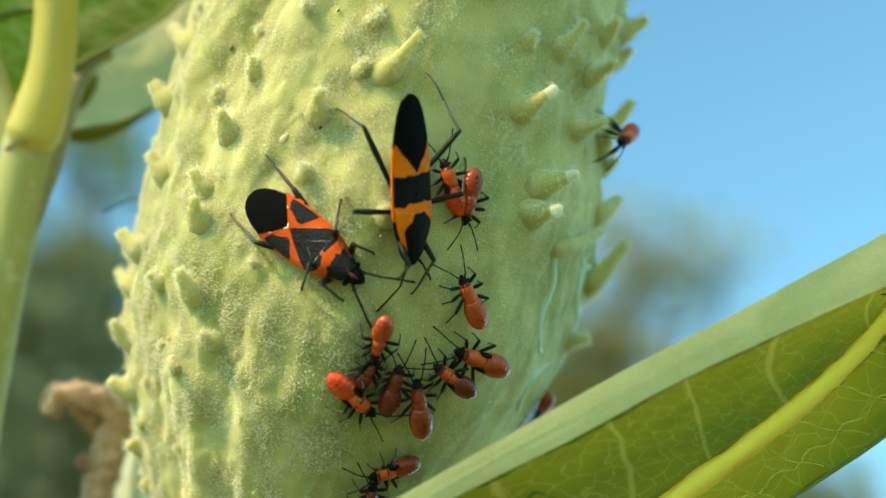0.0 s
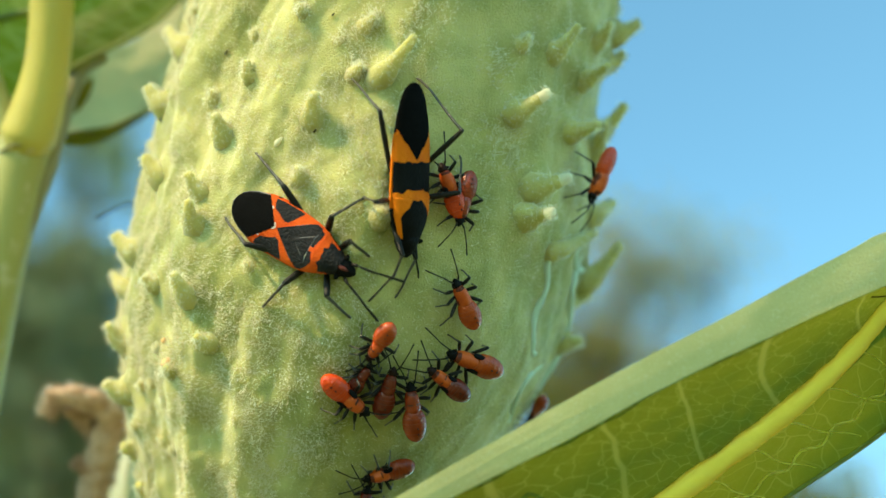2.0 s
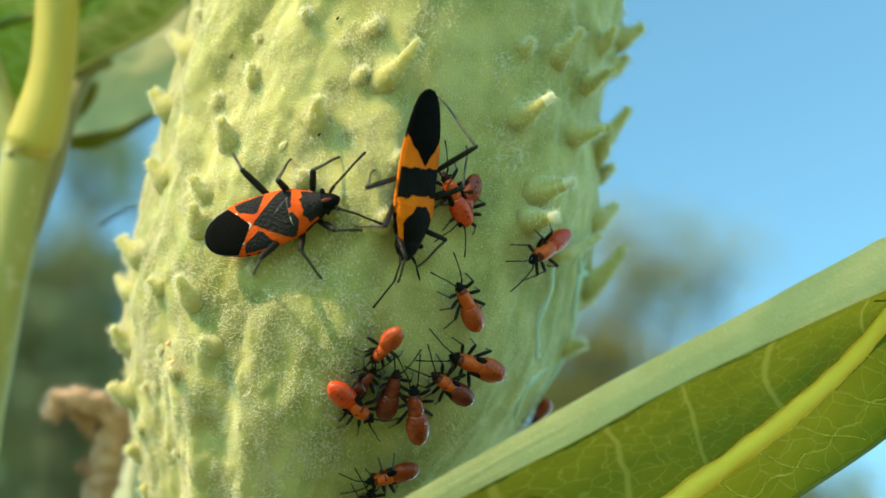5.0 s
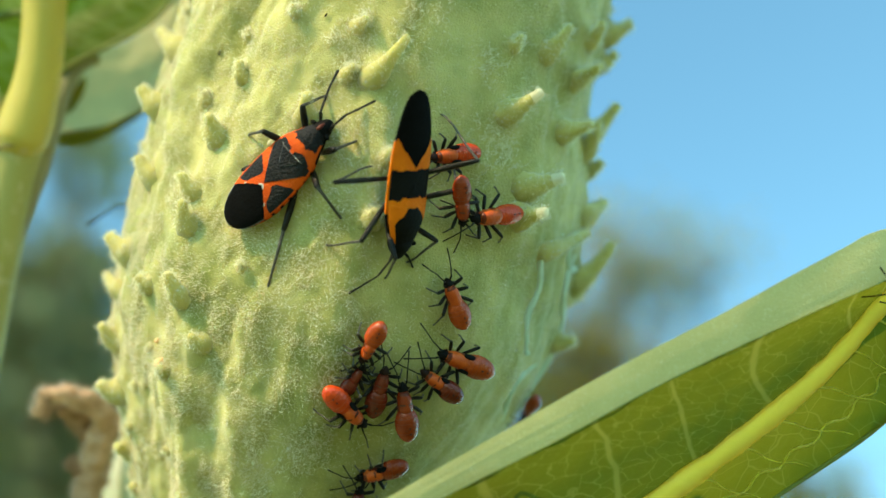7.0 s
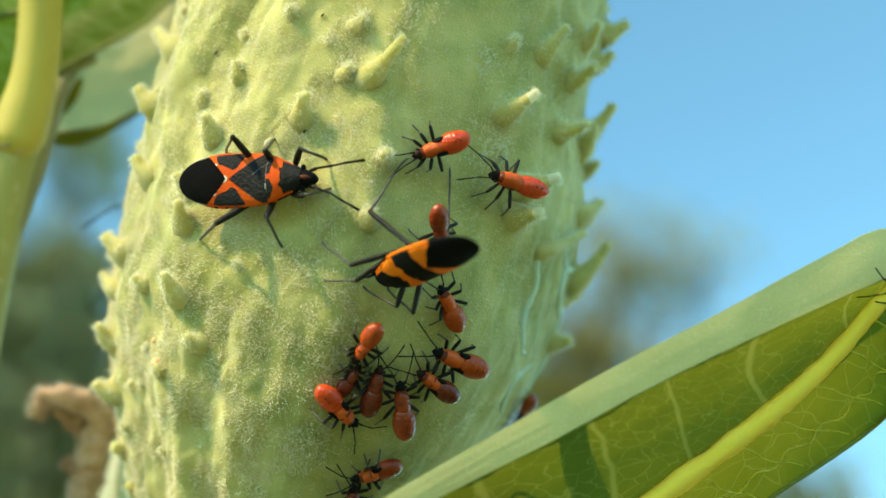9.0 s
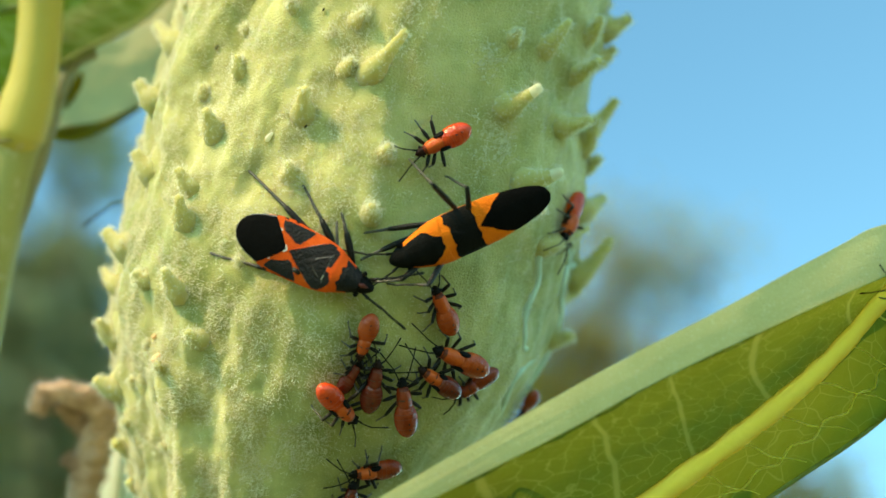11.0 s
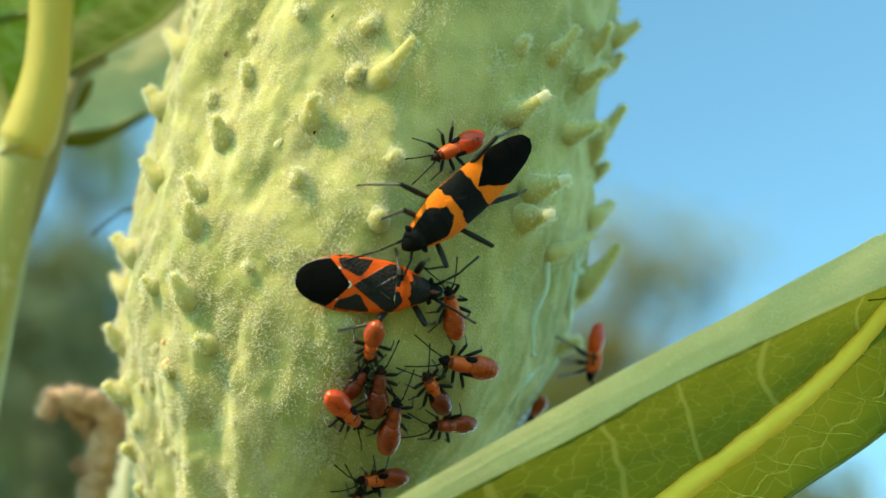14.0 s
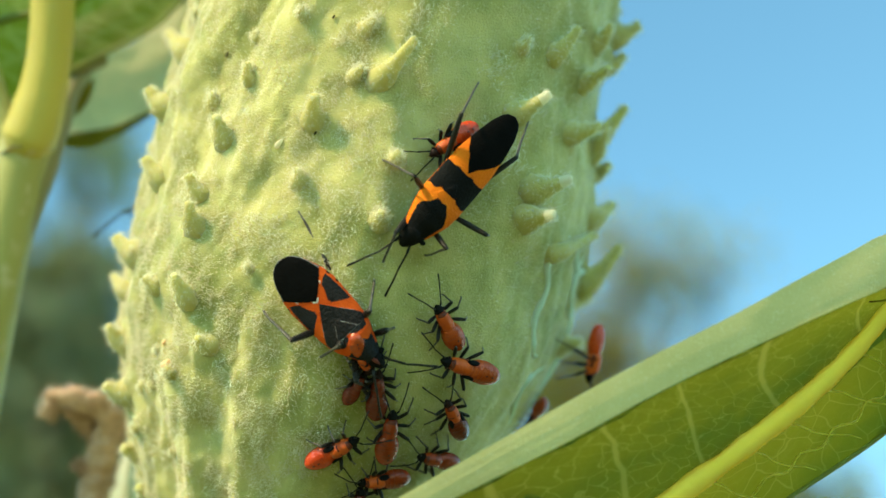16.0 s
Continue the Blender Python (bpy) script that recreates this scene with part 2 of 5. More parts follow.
def loft(profile, seg=20):
    """Body along x: rows of (x, half width, top, bottom)."""
    verts, faces = [], []
    for x, hw, zt, zb in profile:
        for k in range(seg):
            w = 2 * math.pi * k / seg
            s = math.sin(w)
            verts.append((x, hw * math.cos(w), zt * s if s > 0 else zb * s))
    n = len(profile)
    for i in range(n - 1):
        for k in range(seg):
            j = (k + 1) % seg
            faces.append((i * seg + k, (i + 1) * seg + k, (i + 1) * seg + j, i * seg + j))
    faces.append(tuple(range(seg)))
    faces.append(tuple(reversed(range((n - 1) * seg, n * seg))))
    return verts, faces


def smooth_curve(points, n):
    """Catmull-Rom line through points, n steps."""
    p = [Vector(q) for q in points]
    out = []
    for s in range(n + 1):
        i = s / n * (len(p) - 1)
        k = min(int(i), len(p) - 2)
        u = i - k
        a, b, c, d = p[max(k - 1, 0)], p[k], p[k + 1], p[min(k + 2, len(p) - 1)]
        out.append(0.5 * (2 * b + (c - a) * u + (2 * a - 5 * b + 4 * c - d) * u * u + (3 * b - a - 3 * c + d) * u ** 3))
    return out


# ---- the pod's form: centre line and radius, every 10 mm of height ----
POD_CENTRE = [-16, -15.2, -13.6, -11.24, -8.85, -7.05, -5.4, -3.4, -1.5, 0.5, 2.5, 4.5, 6.5]
POD_RADIUS = [1.0, 5.5, 10.8, 15.1, 19.15, 20.5, 19.8, 19.2, 18.6, 16.5, 12, 6, 1.6]
POD_DEPTH = 110.0


def along_pod(knots, z):
    i = (z + 50) / 10
    k = int(min(max(math.floor(i), 0), len(knots) - 2))
    u = min(max(i - k, 0), 1)
    a, b, c, d = (knots[min(max(k + j, 0), len(knots) - 1)] for j in (-1, 0, 1, 2))
    return 0.5 * (2 * b + (c - a) * u + (2 * a - 5 * b + 4 * c - d) * u * u + (3 * b - a - 3 * c + d) * u ** 3)


# soft spines: angle, height, lean right, lean up, length outward, thickness
SPINES = [
    (-66.91, 17.39, -1.97, 1.46, 1.3, 0.95), (-62.84, 12.54, -0.52, 1.05, 1.15, 0.95), (-58.84, 6.56, -0.68, 1.2, 1.15, 0.95),
    (-62.73, 0.3, -0.92, 1.12, 1.15, 0.95), (-67.19, -7.33, 0.43, 1.42, 1.08, 0.95), (-63.48, -11.55, -0.02, 0.9, 1.22, 0.95),
    (-64.25, -16.71, 0.63, 0.8, 1.15, 0.95), (-63.76, -20.17, 0.92, 0.72, 0.86, 0.95), (-67.6, -3.03, -1.99, 1.19, 0.79, 0.95),
    (-33.3, 9.19, -0.01, 1.21, 1.29, 0.85), (-11.39, 10.18, 0.23, 1.57, 1.15, 0.85), (-38.05, 4.87, -0.46, 1.1, 1.09, 0.85),
    (-36.24, 2.44, 0.33, 1.4, 1.15, 0.85), (-34.78, -3, -0.14, 1.51, 1.22, 0.85), (-28.56, -6.87, -0.21, 0.69, 0.75, 0.85),
    (-38.46, -9.24, 0.28, 0.49, 0.62, 0.85), (-30.34, 13.73, -0.03, 0.93, 0.54, 0.85), (-11.57, 5.5, -0.03, 0.75, 0.62, 0.85),
    (-47.27, -2.41, -0.25, 0.52, 0.68, 0.85), (2.68, 13.32, 1.76, 2.56, 1.5, 0.75), (-4.01, 16.96, 0.7, 0.57, 0.7, 0.75),
    (-4.01, 13.32, 0.48, 0.65, 0.6, 0.75), (7.63, 6.95, 0.1, 0.39, 0.9, 0.75), (6.3, 2.52, 0.08, 0.57, 1, 0.75),
    (33.88, 16.08, -0.1, 0.7, 0.7, 0.75), (44.86, 16.03, 0.17, 2.0, 1.6, 0.75), (35.31, 10.95, 1.12, 1.5, 1.8, 0.8),
    (54.68, 9.77, 0.12, 0.68, 2.2, 0.75), (58.25, 14.18, -0.66, 1.26, 2.2, 0.75), (43.34, 5.09, 0.9, 0.8, 2.3, 0.9),
    (41.53, 2.76, 0.2, 0.4, 2.2, 0.85), (61.44, 17.62, -1.09, 1.34, 1.2, 0.75), (82.65, 19.39, -0.02, 1.18, 1.56, 0.9),
    (83.38, 16.82, -0.2, 1.07, 0.98, 0.9), (83.22, 10.51, -0.38, 2.85, 1.89, 0.9), (82.77, 7.23, -1.06, 0.66, 0.98, 0.9),
    (78.11, 3.26, 1.34, 1.27, 1.23, 0.9), (82.52, -2.31, -0.23, 3.58, 1.8, 0.9), (82.05, -8.06, -0.15, 0.84, 1.39, 0.9),
    (56.13, 0.19, 4.73, 1.56, 0.57, 0.9), (75.01, 8.92, -2.26, 2.1, 0.98, 0.9),
]
MOUNDS = {}
for foot in SPINES:
    for level in range(math.floor(foot[1]) - 3, math.floor(foot[1]) + 4):
        MOUNDS.setdefault(level, []).append(foot)


def relief(a, z):
    """Lumps, folds and the seam on the pod, in millimetres."""
    s, c = math.sin(radians(a)), math.cos(radians(a))
    p = Vector((20 * s, 20 * c, z))
    fuzzy = 0.35 + 0.65 * max(0.0, min(1.0, (-a + 5) / 30)) + 0.4 * max(0.0, min(1.0, (a - 30) / 30))
    q = Vector((p.x, p.y, 0.6 * z))
    d = 0.45 * noise.noise(p * 0.11)
    d += fuzzy * (0.6 * noise.noise(q * 0.28 + Vector((9, 0, 0))) + 0.34 * noise.noise(q * 0.65) + 0.14 * noise.noise(q * 1.3))
    d += 0.05 * noise.noise(p * 2.1) + 0.02 * noise.noise(p * 4.6)
    low = max(0.0, min(1.0, (-2 - z) / 12)) * max(0.0, min(1.0, (-a - 8) / 20))
    d += 0.38 * low * math.sin(radians(a) * 17 + 1.5 * noise.noise(p * 0.08))
    high = max(0.0, min(1.0, (z - 4) / 10)) * max(0.0, min(1.0, (-a + 20) / 25))
    d += 0.75 * high * math.sin(radians(a - 0.5 * z) * 10 + 1.5 * noise.noise(p * 0.1 + Vector((3, 3, 3))))
    d += 0.8 * math.exp(-((a - 4) / (14 if a < 4 else 7.2)) ** 2) - 0.2
    seam = a - (8 + 0.12 * z + 2 * noise.noise(Vector((z * 0.1, 0, 0))))
    d -= 0.22 * math.exp(-(seam / 2.2) ** 2)
    for sa, sz, _, _, h, thick in MOUNDS.get(math.floor(z), ()):
        x, y = 0.34 * (a - sa), z - sz
        if abs(x) < 3:
            d += 0.45 * thick * min(h, 2.0) * math.exp(-(x * x + 0.7 * y * y) / 1.3)
    return d


def on_pod(a, z, h=0.0, rough=True):
    r = along_pod(POD_RADIUS, z) + h + (relief(a, z) if rough else 0)
    return Vector((along_pod(POD_CENTRE, z) + r * math.sin(radians(a)), POD_DEPTH - r * math.cos(radians(a)), z))


def pod_frame(a, z):
    """Outward, rightward and upward on the pod."""
    e = 0.5
    up = (on_pod(a, z + e, 0, False) - on_pod(a, z - e, 0, False)).normalized()
    right = Vector((math.cos(radians(a)), math.sin(radians(a)), 0))
    out = up.cross(right).normalized()
    if out.dot(Vector((math.sin(radians(a)), -math.cos(radians(a)), 0))) < 0:
        out = -out
    return out, right, up


# ---- ground and distance ----
def build_ground():
    n, verts, faces = 60, [], []
    for i in range(n + 1):
        for j in range(n + 1):
            x, y = ((2 * k / n - 1) for k in (i, j))
            x, y = (900 * abs(v) ** 2.2 * (1 if v > 0 else -1) for v in (x, y))
            verts.append((1000 * x, 1000 * y, 60 * noise.noise(Vector((x * 0.3, y * 0.3, 0)))))
    for i in range(n):
        for j in range(n):
            k = i * (n + 1) + j
            faces.append((k, k + n + 1, k + n + 2, k + 1))
    thing("ground", "green meadow ground reaching the horizon", "ground", mesh("ground", verts, faces, GRASS), Matrix.Identity(4), kind="structure")


def build_tree(label, clumps, foot, leaf, skin):
    """Far tree: tapered trunk, limbs to each clump, crown of many small leaves. Places in millimetres before the camera."""
    rng = np.random.default_rng(len(clumps) * 7 + int(abs(foot[0])))
    centre = BASE @ (MM * Vector(foot))
    centre.z = 0
    tree = thing("tree", label, "tree", at=Matrix.Translation(centre))
    verts, faces = [], []
    tops = []
    for (x, y, z), size, count in clumps:
        c = 1000 * (BASE @ (MM * Vector((x, y, z))) - centre)
        tops.append(c)
        p = rng.normal(0, 1, (count, 3)) * size * np.array((0.5, 0.5, 0.42))
        for q in p:
            o = Vector(q) + c
            if o.z < 150:
                continue
            d = Vector(rng.normal(0, 1, 3)).normalized()
            s = d.orthogonal().normalized()
            l = leaf * rng.uniform(0.6, 1.3)
            k = len(verts)
            verts += [o - d * l, o + s * 0.45 * l, o + d * l, o - s * 0.45 * l]
            faces.append((k, k + 1, k + 2, k + 3))
    part("crown", mesh("crown", verts, faces, skin, smooth=False), tree)
    height = sum(c.z for c in tops) / len(tops)
    tv, tf = tube([(0, 0, -50), (40, 20, 0.35 * height), (-30, 10, 0.7 * height), (0, 0, height)], [110, 80, 55, 25], 10)
    for c in tops:
        v, f = tube([(0, 0, 0.45 * height), 0.5 * c + Vector((0, 0, 0.25 * height)), c], [40, 25, 8], 6)
        f = [tuple(i + len(tv) for i in g) for g in f]
        tv, tf = tv + v, tf + f
    part("trunk", mesh("trunk", tv, tf, BARK), tree)


build_ground()
build_tree("dark green leafy tree, far off and out of focus", [
    ((-1933.13, 6000, -554.31), 420, 1500), ((-2515.67, 6200, -342.52), 480, 1400), ((-1654.58, 6000, -999.99), 420, 1400),
    ((-2092.64, 5900, -1147.67), 450, 1200), ((-1795.43, 6100, -110.44), 300, 420), ((-1640, 6000, 470), 300, 130),
    ((-2560.05, 6100, 314.34), 300, 600), ((-1240.1, 6300, -757.51), 400, 1200)], (-2050.3, 6100, -1299.85), 75, TREE_LEAF)
build_tree("olive green bush crown, far off and out of focus", [
    ((714.57, 5200, -432.12), 270, 700), ((826.73, 5300, -22.14), 290, 380), ((545.58, 5200, -673.53), 260, 700),
    ((1048.18, 5300, -145.17), 330, 260), ((1240, 5300, -60), 300, 90), ((236.21, 5300, -292.8), 330, 900), ((1690, 5400, -1200), 300, 900)], (428.96, 5250, -874.99), 45, TREE_OLIVE)


# ---- the milkweed: stem, leaves ----
def uv_grid(me, nu, nv, su, sv):
    lay = me.uv_layers.new(name="leaf")
    for loop in me.loops:
        i, j = divmod(loop.vertex_index, nv + 1)
        lay.data[loop.index].uv = (su * i / nu, sv * j / nv)


def sheet(name, curves, nu, nv, mat, wave=0.15, su=3.0, sv=1.0, bow=0.0, groove=0.0):
    """Leaf blade spanned across long curves, gently waved."""
    lines = [smooth_curve(c, nu) for c in curves]
    verts, faces = [], []
    for i in range(nu + 1):
        across = smooth_curve([l[i] for l in lines], nv) if len(lines) > 2 else [lines[0][i].lerp(lines[1][i], j / nv) for j in range(nv + 1)]
        for j, p in enumerate(across):
            q = p.copy()
            q.y += wave * noise.noise(p * 0.25) + 0.4 * wave * noise.noise(p * 0.8) + bow * math.sin(math.pi * j / nv)
            q.y += groove * (noise.noise(Vector((7 * i / nu, 7 * j / nv, 3))) + 0.4 * noise.noise(Vector((15 * i / nu, 17 * j / nv, 8))))
            verts.append(q)
    for i in range(nu):
        for j in range(nv):
            k = i * (nv + 1) + j
            faces.append((k, k + nv + 1, k + nv + 2, k + 1))
    me = mesh(name, verts, faces, mat)
    uv_grid(me, nu, nv, su, sv)
    return me, verts


def build_stem():
    stem = thing("milkweed_plant", "smooth yellow-green milkweed stem with a swollen node", "plant stem")
    low = BASE.inverted() @ Vector((-0.075, 0.135, 0))
    upper = smooth_curve([(-34.63, 112, 59.33), (-35.25, 112, 35.93), (-35.55, 112, 22.93), (-36.0, 112, 17.21), (-37.0, 112, 12.79), (-37.7, 111.9, 10.6), (-38.15, 112.2, 9.5)], 60)
    girth = [np.interp(i / 60 * 6, range(7), (1.5, 1.8, 1.95, 2.02, 2.4, 2.5, 1.7)) + 0.05 * noise.noise(p * 0.5) for i, p in enumerate(upper)]
    part("stem", mesh("stem", *tube(upper, girth, 24), STEM), stem)
    lower = smooth_curve([(-37.2, 112.6, 12.2), (-38.2, 112.6, 9.8), (-39.9, 112.4, 2.13), (-42.64, 112, -13.47), (-45.33, 113, -29.33)], 50)
    girth = [np.interp(i / 50 * 4, range(5), (1.9, 2.42, 2.38, 2.3, 2.4)) + 0.06 * noise.noise(p * 0.5) for i, p in enumerate(lower)]
    part("lower_stem", mesh("lower_stem", *tube([*lower, tuple(1000 * low)], [*girth, 3.4], 24), STEM_PALE), stem, "paler green lower stem")
    scar = [Vector((-37.95 + 2.46 * math.cos(w), 112.3 + 2.5 * math.sin(w), 9.75 + 0.75 * math.cos(w) + 0.25 * noise.noise(Vector((2 * math.cos(w), 2 * math.sin(w), 0))))) for w in (math.radians(6 * k) for k in range(61))]
    part("node_scar", mesh("node_scar", *tube(scar, [0.13 + 0.07 * noise.noise(p * 0.9) for p in scar], 8), NODE_SCAR), stem, "brownish ring at the node")
    side = smooth_curve([(-38.9, 112.8, 8.6), (-40.2, 112.8, 11.2), (-42.4, 113.5, 17.0), (-46.5, 115, 30)], 24)
    part("side_stalk", mesh("side_stalk", *tube(side, [1.45 + 0.04 * noise.noise(p) for p in side], 16), STEM_PALE), stem, "pale stalk of a leaf")
    ped = smooth_curve([(-34.94, 112, 44.77), (-20, 112, 62), (0, 111, 76), (6.5, 110, 68)], 24)
    part("pod_stalk", mesh("pod_stalk", *tube(ped, [1.7] * 25, 12), STEM), stem)
    pet = smooth_curve([(-41, 112, -48), (-32, 100, -47), (-18, 90, -40), (-10.5, 88, -32)], 20)
    part("petiole", mesh("petiole", *tube(pet, [1.5] * 21, 12), STEM), stem)


def build_right_leaf():
    leaf = thing("milkweed_leaf", "broad milkweed leaf, pale rolled margin, sunlit veined underside", "leaf")
    lower = [(5.65, 93, -31.97), (17.43, 93, -25.08), (26.6, 93, -19.11), (35.02, 93.5, -13.56), (37.62, 90.5, -8.39), (39.85, 90, -0.33)]
    mid = [(-4.2, 86.5, -31.71), (8.4, 87.5, -24.17), (17.35, 88.5, -17.91), (22.45, 88.8, -14.25), (26.38, 89.2, -11.37), (30.75, 89.7, -7.45), (33.74, 90, -4.11), (36.52, 88.8, -1.57), (40.03, 90.4, 0.09)]
    fold = [(-8.1, 82.8, -21.92), (0.03, 83.3, -17.46), (9.07, 83.8, -13.05), (14.26, 84.3, -10.35), (19.13, 84.8, -8.01), (27.42, 85.8, -4.39), (32.56, 86.8, -2.34), (36.52, 88.8, -1.07), (40.12, 90.8, 0.34)]
    edge = [(-9.59, 82.35, -20.76), (-3.07, 82.95, -16.95), (5.12, 83.45, -12.4), (13.03, 83.95, -8.1), (21.14, 84.85, -4.12), (25.28, 85.35, -1.96), (29.57, 86.15, 0.15), (31.58, 86.65, 1.16), (33.64, 87.25, 1.65), (36.49, 88.7, 1.76), (39.95, 90.2, 0.76)]
    me, grid = sheet("blade_half", [lower, [Vector(p) + Vector((0.2, 0, -0.42)) for p in mid]], 70, 16, BLADE_SUNLIT, 0.3, 3.2, 0.45, 0.6)
    part("lower_blade", me, leaf, "sunlit yellow-green veined blade")

    def on_blade(i, j):
        a, b = int(min(i, 69)), int(min(j, 15))
        rows = [grid[k * 17 + b].lerp(grid[k * 17 + b + 1], j - b) for k in (a, a + 1)]
        return rows[0].lerp(rows[1], i - a) + Vector((0, -0.03, 0))
    loop_vein = [on_blade(18 + 0.8 * k, 6.5 + 0.9 * math.cos(1.05 * k)) for k in range(64)]
    part("vein", mesh("vein", *tube(loop_vein, [0.11 - 0.0009 * k for k in range(64)], 6), FINE_VEIN), leaf)
    for i in (21, 27, 33, 39, 45, 51, 57, 62):
        arm = smooth_curve([on_blade(i, 15.6), on_blade(i + 1.4, 12.5), on_blade(i + 2.2, 9.5), on_blade(i + 3.3, 6.8), on_blade(i + 4.8, 4.2), on_blade(i + 5.6, 2)], 16)
        part("vein", mesh("vein", *tube(arm, [0.085 - 0.0035 * k for k in range(17)], 6), FINE_VEIN), leaf)
    me, _ = sheet("blade_half", [[Vector(p) + Vector((-0.2, 0, 0.42)) for p in mid], fold], 96, 24, BLADE, 0.3, 3.2, 0.6, 0.6)
    part("upper_blade", me, leaf, "shaded dark green veined blade")
    starts, ends = (0, 0.10, 0.20, 0.30, 0.475, 0.66, 0.76, 1.0), (0, 0.17, 0.30, 0.45, 0.565, 0.70, 0.80, 1.0)
    lay = me.uv_layers.new(name="vein")
    for loop in me.loops:
        i, j = divmod(loop.vertex_index, 25)
        marks = [a + (b - a) * (j / 24) for a, b in zip(starts, ends)]
        lay.data[loop.index].uv = (float(np.interp(i / 96, marks, range(8))) - 0.06, j / 24)
    me, _ = sheet("rolled_margin", [fold, [0.5 * (Vector(a) + Vector(b)) + Vector((0, -0.06, 0)) for a, b in zip(smooth_curve(fold, 12), smooth_curve(edge, 12))], edge], 140, 40, MARGIN, 0.06, 3.2, 0.2, 0.0, 0.015)
    part("rolled_margin", me, leaf, "pale green rolled leaf margin")
    line = smooth_curve(fold, 60)
    part("fold_rim", mesh("fold_rim", *tube(line, [0.05 + 0.02 * noise.noise(p) for p in line], 8), VEIN), leaf, "pale yellow-green fold")
    line = smooth_curve(lower, 60)
    part("lower_rim", mesh("lower_rim", *tube(line, [0.18] * 61, 6), VEIN), leaf)
    line = [p + Vector((0, -0.35, 0)) for p in smooth_curve(mid, 80)]
    verts, faces = [], []
    for i, p in enumerate(line):
        d = (line[min(i + 1, 80)] - line[max(i - 1, 0)]).normalized()
        side = d.cross(Vector((0, 1, 0))).normalized()
        w = 0.96 - 0.35 * i / 80 + 0.13 * noise.noise(p * 0.8) + 0.14 * abs(noise.noise(p * 2.4))
        for j in range(9):
            c = math.cos(math.pi * j / 8)
            verts.append(p + side * w * c + Vector((0, 0.45 - 0.75 * w * math.sin(math.pi * j / 8), 0)))
    for i in range(80):
        for j in range(8):
            k = i * 9 + j
            faces.append((k, k + 9, k + 10, k + 1))
    part("midrib", mesh("midrib", verts, faces, RIB), leaf, "thick yellow-green midrib")


def build_upper_leaves():
    leaf = thing("upper_leaf", "dark green veined leaf underside behind the stem", "leaf")
    top = [(-50.88, 118, 22.37), (-39.92, 118, 27.85), (-28.86, 120, 33.91), (-19.67, 122, 40.15)]
    rib = [(-52.64, 117, 17.29), (-42.85, 117, 22.17), (-34.44, 118, 25.1), (-19.68, 122, 36.17)]
    low = [(-50.48, 117, 10.75), (-40.35, 116, 14.69), (-33.34, 116, 18.51), (-28.17, 117, 21.5), (-25.66, 118, 23.99), (-19.69, 122, 32.75)]
    me, _ = sheet("blade", [low, rib, top], 60, 24, BLADE_DARK, 0.5, 3.0, 1.2)
    lay = me.uv_layers.new(name="vein")
    for loop in me.loops:
        i, j = divmod(loop.vertex_index, 25)
        lay.data[loop.index].uv = (10 * i / 60 + 3.0 * abs(j / 24 - 0.5), j / 24)
    part("blade", me, leaf)
    line = [p + Vector((0, -0.3, 0)) for p in smooth_curve(rib, 40)]
    part("midrib", mesh("midrib", *tube(line, [0.4] * 41, 8), VEIN), leaf)
    line = smooth_curve(low, 50)
    part("lower_rim", mesh("lower_rim", *tube(line, [0.25] * 51, 6), VEIN), leaf)

    pale = thing("pale_leaf", "pale grey-green hanging leaf with a dark rolled edge", "leaf")
    up = [(-37.55, 120, 17.14), (-34.77, 121, 19.19), (-29.37, 122, 22.07), (-24.62, 121, 26.28), (-20.83, 122, 31.62)]
    mid = [(-37.58, 120.6, 14.42), (-34.75, 120.9, 15.29), (-29.85, 121.6, 17.63), (-24.67, 121.2, 21.81), (-19.78, 122.5, 28.89)]
    dn = [(-37.6, 121, 10.97), (-34.78, 121, 11.08), (-31.95, 122, 12.18), (-28.6, 123, 14.34), (-23.7, 125, 18.99), (-19.49, 128, 26)]
    me, _ = sheet("blade", [dn, mid, up], 50, 20, PALE, 0.4, 2.0, 1.0)
    part("blade", me, pale)
    line = smooth_curve(dn, 40)
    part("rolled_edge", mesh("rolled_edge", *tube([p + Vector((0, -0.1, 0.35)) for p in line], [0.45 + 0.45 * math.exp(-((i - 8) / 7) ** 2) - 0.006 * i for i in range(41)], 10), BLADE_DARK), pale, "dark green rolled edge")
    line = smooth_curve([(-32.95, 119.5, 19.29), (-34.29, 118, 18.17), (-35.07, 116, 15.49), (-35.69, 114.5, 11.82), (-36.56, 113.2, 7.74), (-38.65, 112.5, 1.41), (-40.05, 112, -3.81)], 30)
    part("petiole", mesh("petiole", *tube(line, [0.75 + 0.010 * i for i in range(31)], 12), PETIOLE), pale, "grey-green leaf stalk")
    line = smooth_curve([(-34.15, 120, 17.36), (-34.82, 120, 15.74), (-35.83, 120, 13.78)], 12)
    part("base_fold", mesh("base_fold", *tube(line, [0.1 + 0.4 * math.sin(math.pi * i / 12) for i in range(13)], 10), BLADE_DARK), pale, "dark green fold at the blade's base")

    small = thing("small_leaf", "smooth blue-green young leaf beside the pod", "leaf")
    left = [(-35.16, 124, -29.63), (-33.71, 124, -25.14), (-32.55, 124, -21.57), (-31.57, 124, -19.55)]
    middle = [(-31.22, 121, -28.94), (-30.93, 121, -24.54), (-31.06, 122, -21.23), (-31.45, 124, -19.49)]
    right = [(-28.77, 125, -29.9), (-29.51, 125, -25.36), (-30.37, 124.5, -21.66), (-31.34, 124, -19.44)]
    me, _ = sheet("blade", [left, middle, right], 24, 12, PALE, 0.1, 1.0, 0.4)
    part("blade", me, small)


